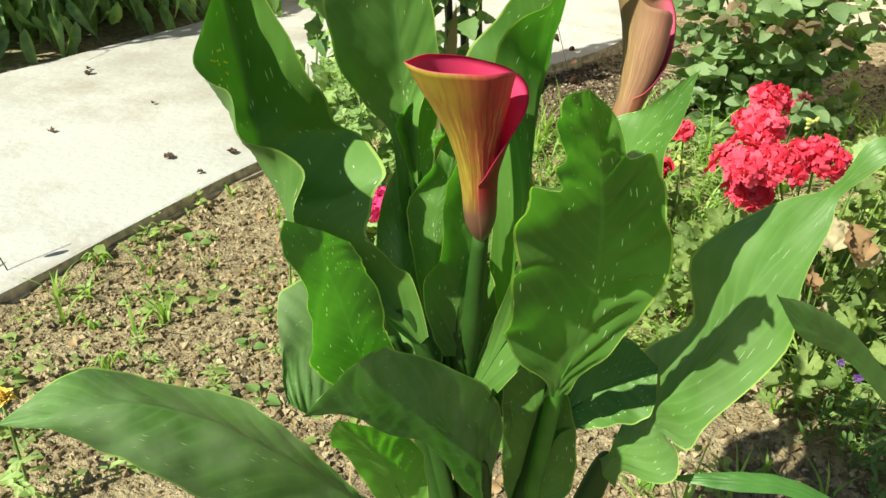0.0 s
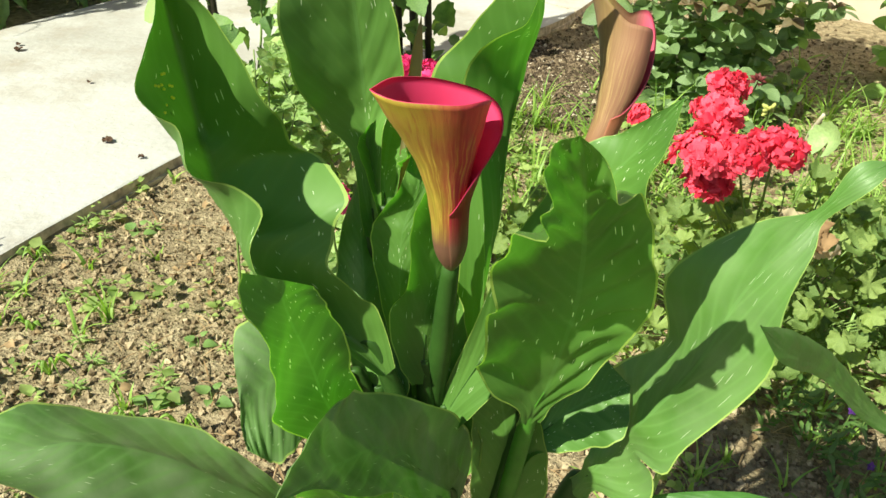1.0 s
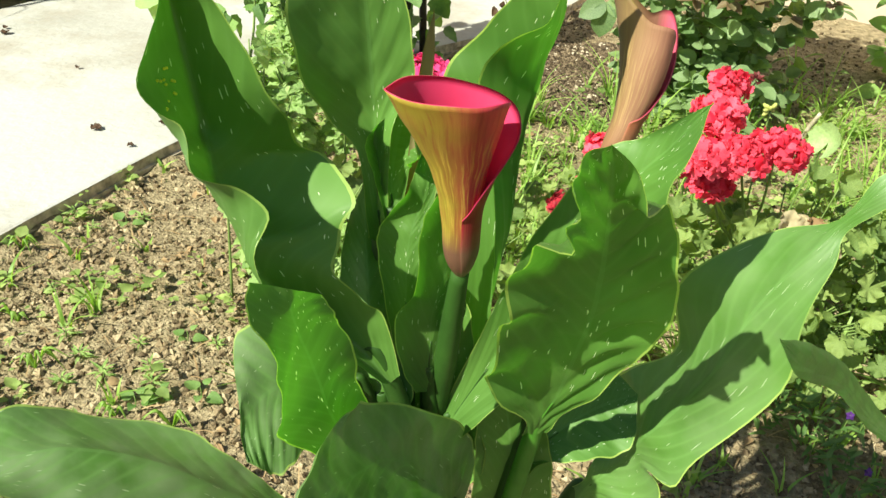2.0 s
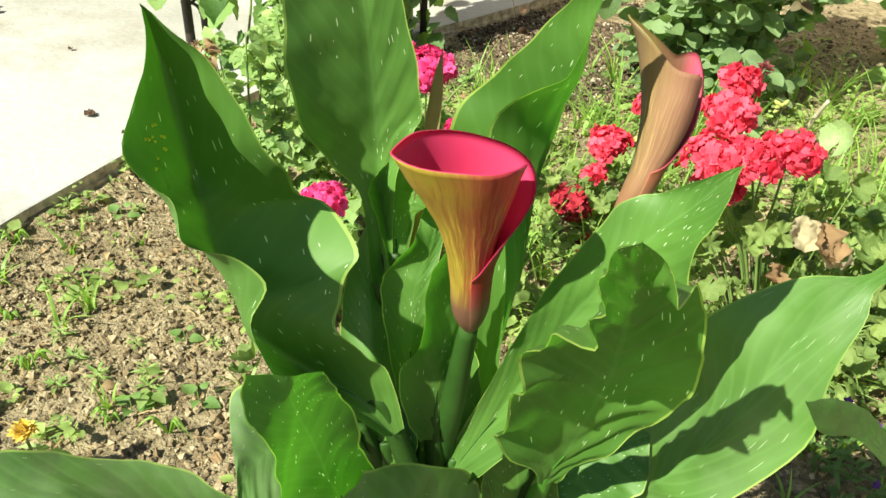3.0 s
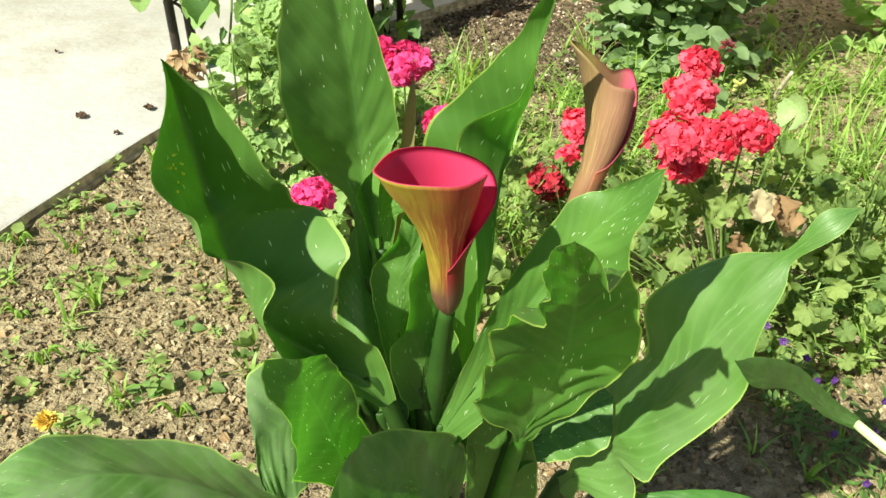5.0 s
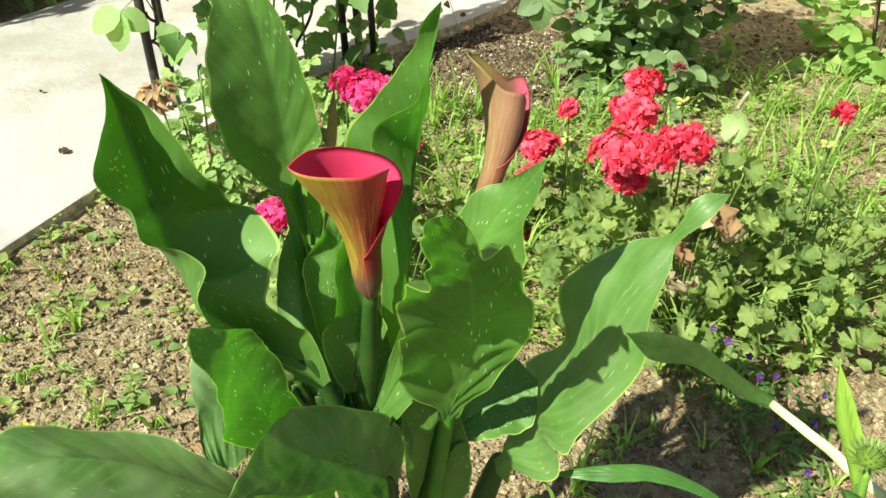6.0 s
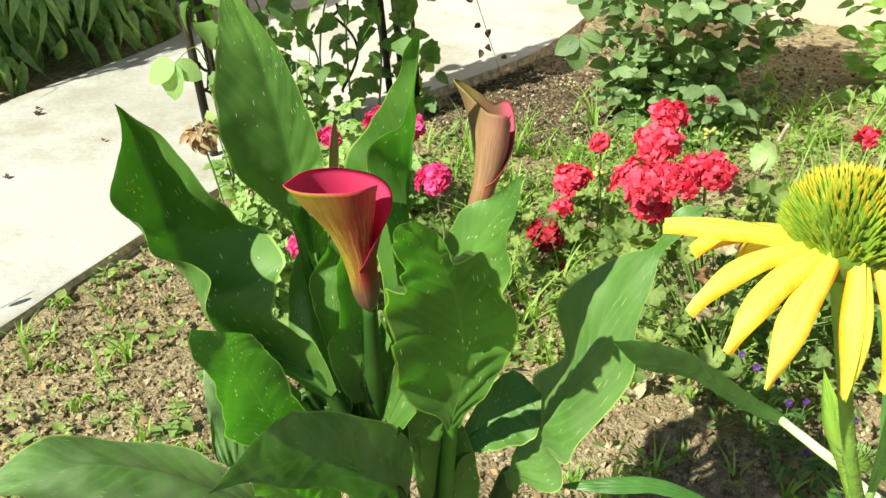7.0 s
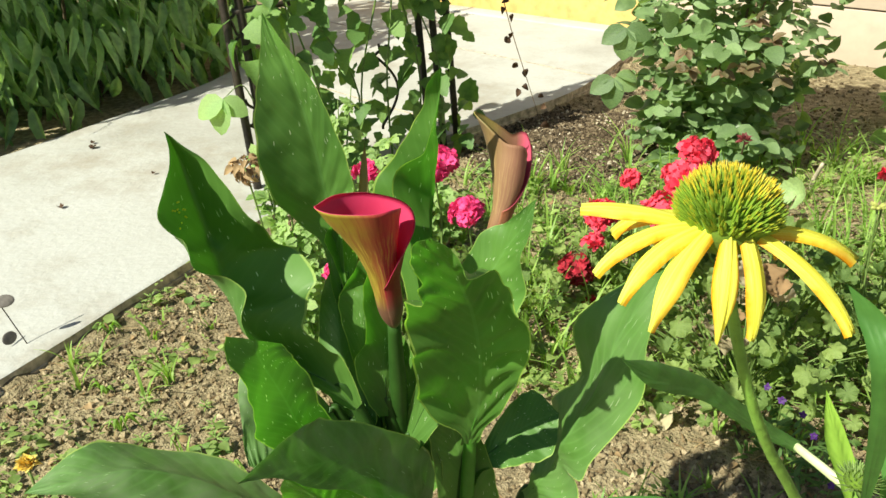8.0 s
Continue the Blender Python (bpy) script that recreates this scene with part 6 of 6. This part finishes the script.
FAN = foliage_material("fan_leaf", (0.24, 0.36, 0.14), (0.36, 0.47, 0.23), 0.5, 0.3, False, 14)


def build_tall_leaf():
    base = Vector((0.80, 1.53, 0.0))
    plant = thing("young_geranium", base, "young geranium with one upright pale green leaf", "plant")
    top = Vector((0.815, 1.525, 0.315)) - base
    part("leaf_stalk", tube(bmesh.new(), [Vector((0, 0, -0.01)), top * 0.5 + Vector((-0.012, 0.01, 0)), top], [0.0025, 0.002, 0.0016], 10, 6), STEM, plant)
    leaf = piece("leaf", lobed_leaf_mesh("fan_leaf", FAN, 5, 0.08, 1.1, 0.04), plant, facing(top + Vector((0.008, 0.0, 0.014)), (0.25, 0.25, 0.9), (-0.80, -0.50, 0.25), 0.060))
    tagged(leaf, "large pale leaf")


build_tall_leaf()


def crumpled(name, at, size, mat, label, category, turn=0.0, seed=0):
    """A withered leaf, curled up on itself."""
    bm = bmesh.new()
    n = 14
    grid = []
    for i in range(n + 1):
        row = []
        for j in range(n + 1):
            u, v = i / n * 2 - 1, j / n * 2 - 1
            r = 1 - 0.25 * abs(noise.noise(Vector((math.atan2(v, u) * 1.3, seed, 0))))
            p = Vector((u * r * math.sqrt(1 - v * v / 2), v * r * math.sqrt(1 - u * u / 2), 0))
            p.z = 0.45 * noise.noise(Vector((u * 1.6, v * 1.6, seed))) + 0.45 * u * u - 0.1 * v + 0.30 * noise.noise(Vector((u * 4, v * 4, seed + 3)))
            row.append(bm.verts.new(p * size))
        grid.append(row)
    for a, b in zip(grid, grid[1:]):
        for k in range(n):
            bm.faces.new((a[k], a[k + 1], b[k + 1], b[k]))
    ob = mesh_object(name, bm, mat)
    ob.matrix_basis = pose(*at, 55, 0, turn)
    return tagged(ob, label, category)


BEIGE = foliage_material("beige_dry_leaf", (0.36, 0.30, 0.18), (0.52, 0.45, 0.30), 0.8, 0.3, glow=(1.2, 1.15, 0.9))
RUST = foliage_material("rusty_dry_leaf", (0.22, 0.13, 0.06), (0.36, 0.23, 0.12), 0.8, 0.3, glow=(1.3, 1.1, 0.8))
for k, (at, size, mat) in enumerate((((0.660, 1.219, 0.322), 0.026, BEIGE), ((0.692, 1.211, 0.314), 0.030, RUST), ((0.630, 1.186, 0.262), 0.026, RUST), ((0.600, 1.172, 0.240), 0.024, BEIGE),
                                     ((0.712, 1.205, 0.285), 0.022, BEIGE), ((0.640, 1.165, 0.215), 0.028, BEIGE))):
    crumpled("dry_leaf", at, size, mat, "withered %s geranium leaf curled on the plant" % ("beige" if mat is BEIGE else "rust-brown"), "leaf", 40 * k, 1.7 * k)
fallen = crumpled("dry_leaf", (0.538, 1.227, 0.022), 0.026, BEIGE, "pale fan-shaped dry leaf lying on the soil", "leaf", 20, 9.1)
fallen.matrix_basis = pose(0.538, 1.227, 0.022, 22, 0, 20)
for k, (x, y) in enumerate(((-1.109, 2.624), (-0.482, 2.034), (-0.518, 1.903), (-1.09, 2.58), (-0.974, 2.101), (-0.62, 1.98), (-0.80, 2.35))):
    bit = crumpled("leaf_scrap", (x, y, 0.045), rnd(0.007, 0.014), WITHERED, "dark withered leaf scrap on the concrete path", "leaf", 60 * k, 5 + k)
    bit.matrix_basis = pose(x, y, 0.048, 8, 5, 60 * k)


def build_dried_flower():
    base = Vector((-0.19, 1.42, 0.0))
    plant = thing("dried_flower", base, "dried brown flower head on a thin stem", "flower")
    head = Vector((-0.201, 1.385, 0.445)) - base
    bm = bmesh.new()
    for k in range(60):
        d = Vector((rnd(-1, 1), rnd(-1, 1), rnd(-0.6, 1))).normalized()
        small_leaf(bm, facing(head + d * rnd(0.01, 0.026), d + Vector((0, 0, -0.5)), (rnd(-1, 1), -0.5, 1), rnd(0.012, 0.02)), "oval", 0.8, 0.8, 4)
    part("flower_head", bm, DRY, plant)
    part("stem", tube(bmesh.new(), [head, head * 0.6 + Vector((0.01, 0.01, 0)), Vector((0, 0, -0.01))], [0.0018, 0.002, 0.003], 10, 6), STEM, plant)


build_dried_flower()


def build_wire_ornament():
    base = Vector((-0.700, 1.412, 0.0))
    ob = thing("garden_ornament", base, "thin wire stake with dark metal leaf discs beside the path", "ornament")
    part("wire", tube(bmesh.new(), [Vector((0, 0, -0.02)), Vector((-0.036, 0.008, 0.062)), Vector((-0.062, 0.008, 0.135)), Vector((-0.085, 0.01, 0.2))], [0.0012] * 4, 14, 6), IRON, ob)
    for p, turn in ((Vector((-0.050, 0.006, 0.145)), 30), (Vector((-0.062, 0.006, 0.056)), 80)):
        bm = bmesh.new()
        bmesh.ops.create_uvsphere(bm, u_segments=18, v_segments=10, radius=1, matrix=Matrix.Translation(p) @ pose(0, 0, 0, 60, 0, turn) @ Matrix.Diagonal((0.020, 0.013, 0.0018, 1)))
        part("disc", bm, GREY_METAL, ob)


GREY_METAL = plain_material("grey_metal", (0.16, 0.14, 0.13), 0.5, 90, 0.3)
build_wire_ornament()


def build_bud_cluster(at, foot, label):
    at, foot = Vector(at), Vector(foot)
    plant = thing("geranium_bud", foot, label, "flower")
    for k in range(9):
        bm = bmesh.new()
        d = Vector((rnd(-1, 1), rnd(-1, 1), rnd(-0.4, 1))).normalized()
        bmesh.ops.create_uvsphere(bm, u_segments=8, v_segments=6, radius=1, matrix=facing(at - foot + d * 0.010, d, (0.1, 0.2, 1), 1) @ Matrix.Diagonal((0.0035, 0.007, 0.0035, 1)))
        part("bud", bm, BUD, plant)
    part("stem", tube(bmesh.new(), [at - foot, (at - foot) * 0.5 + Vector((0.01, 0.02, 0)), Vector((0, 0, -0.01))], [0.0015, 0.0018, 0.0025], 10, 6), STEM, plant)


build_bud_cluster((0.706, 1.519, 0.380), (0.72, 1.54, 0.0), "yellow-green geranium buds on a thin stem")
build_bud_cluster((0.872, 1.290, 0.405), (0.90, 1.33, 0.0), "orange-tipped geranium buds on a thin stem")
build_bud_cluster((0.530, 1.665, 0.240), (0.54, 1.70, 0.0), "yellow-green geranium buds on a thin stem")
WOODYPALE = plain_material("pale_wood", (0.42, 0.36, 0.27), 0.8, 60)
stick = mesh_object("twig", tube(bmesh.new(), [Vector((1.132, 2.304, -0.01)), Vector((1.128, 2.27, 0.05)), Vector((1.132, 2.237, 0.11))], [0.007, 0.0065, 0.005], 8, 7), WOODYPALE)
tagged(stick, "short pale wooden stick stuck in the soil", "stick")
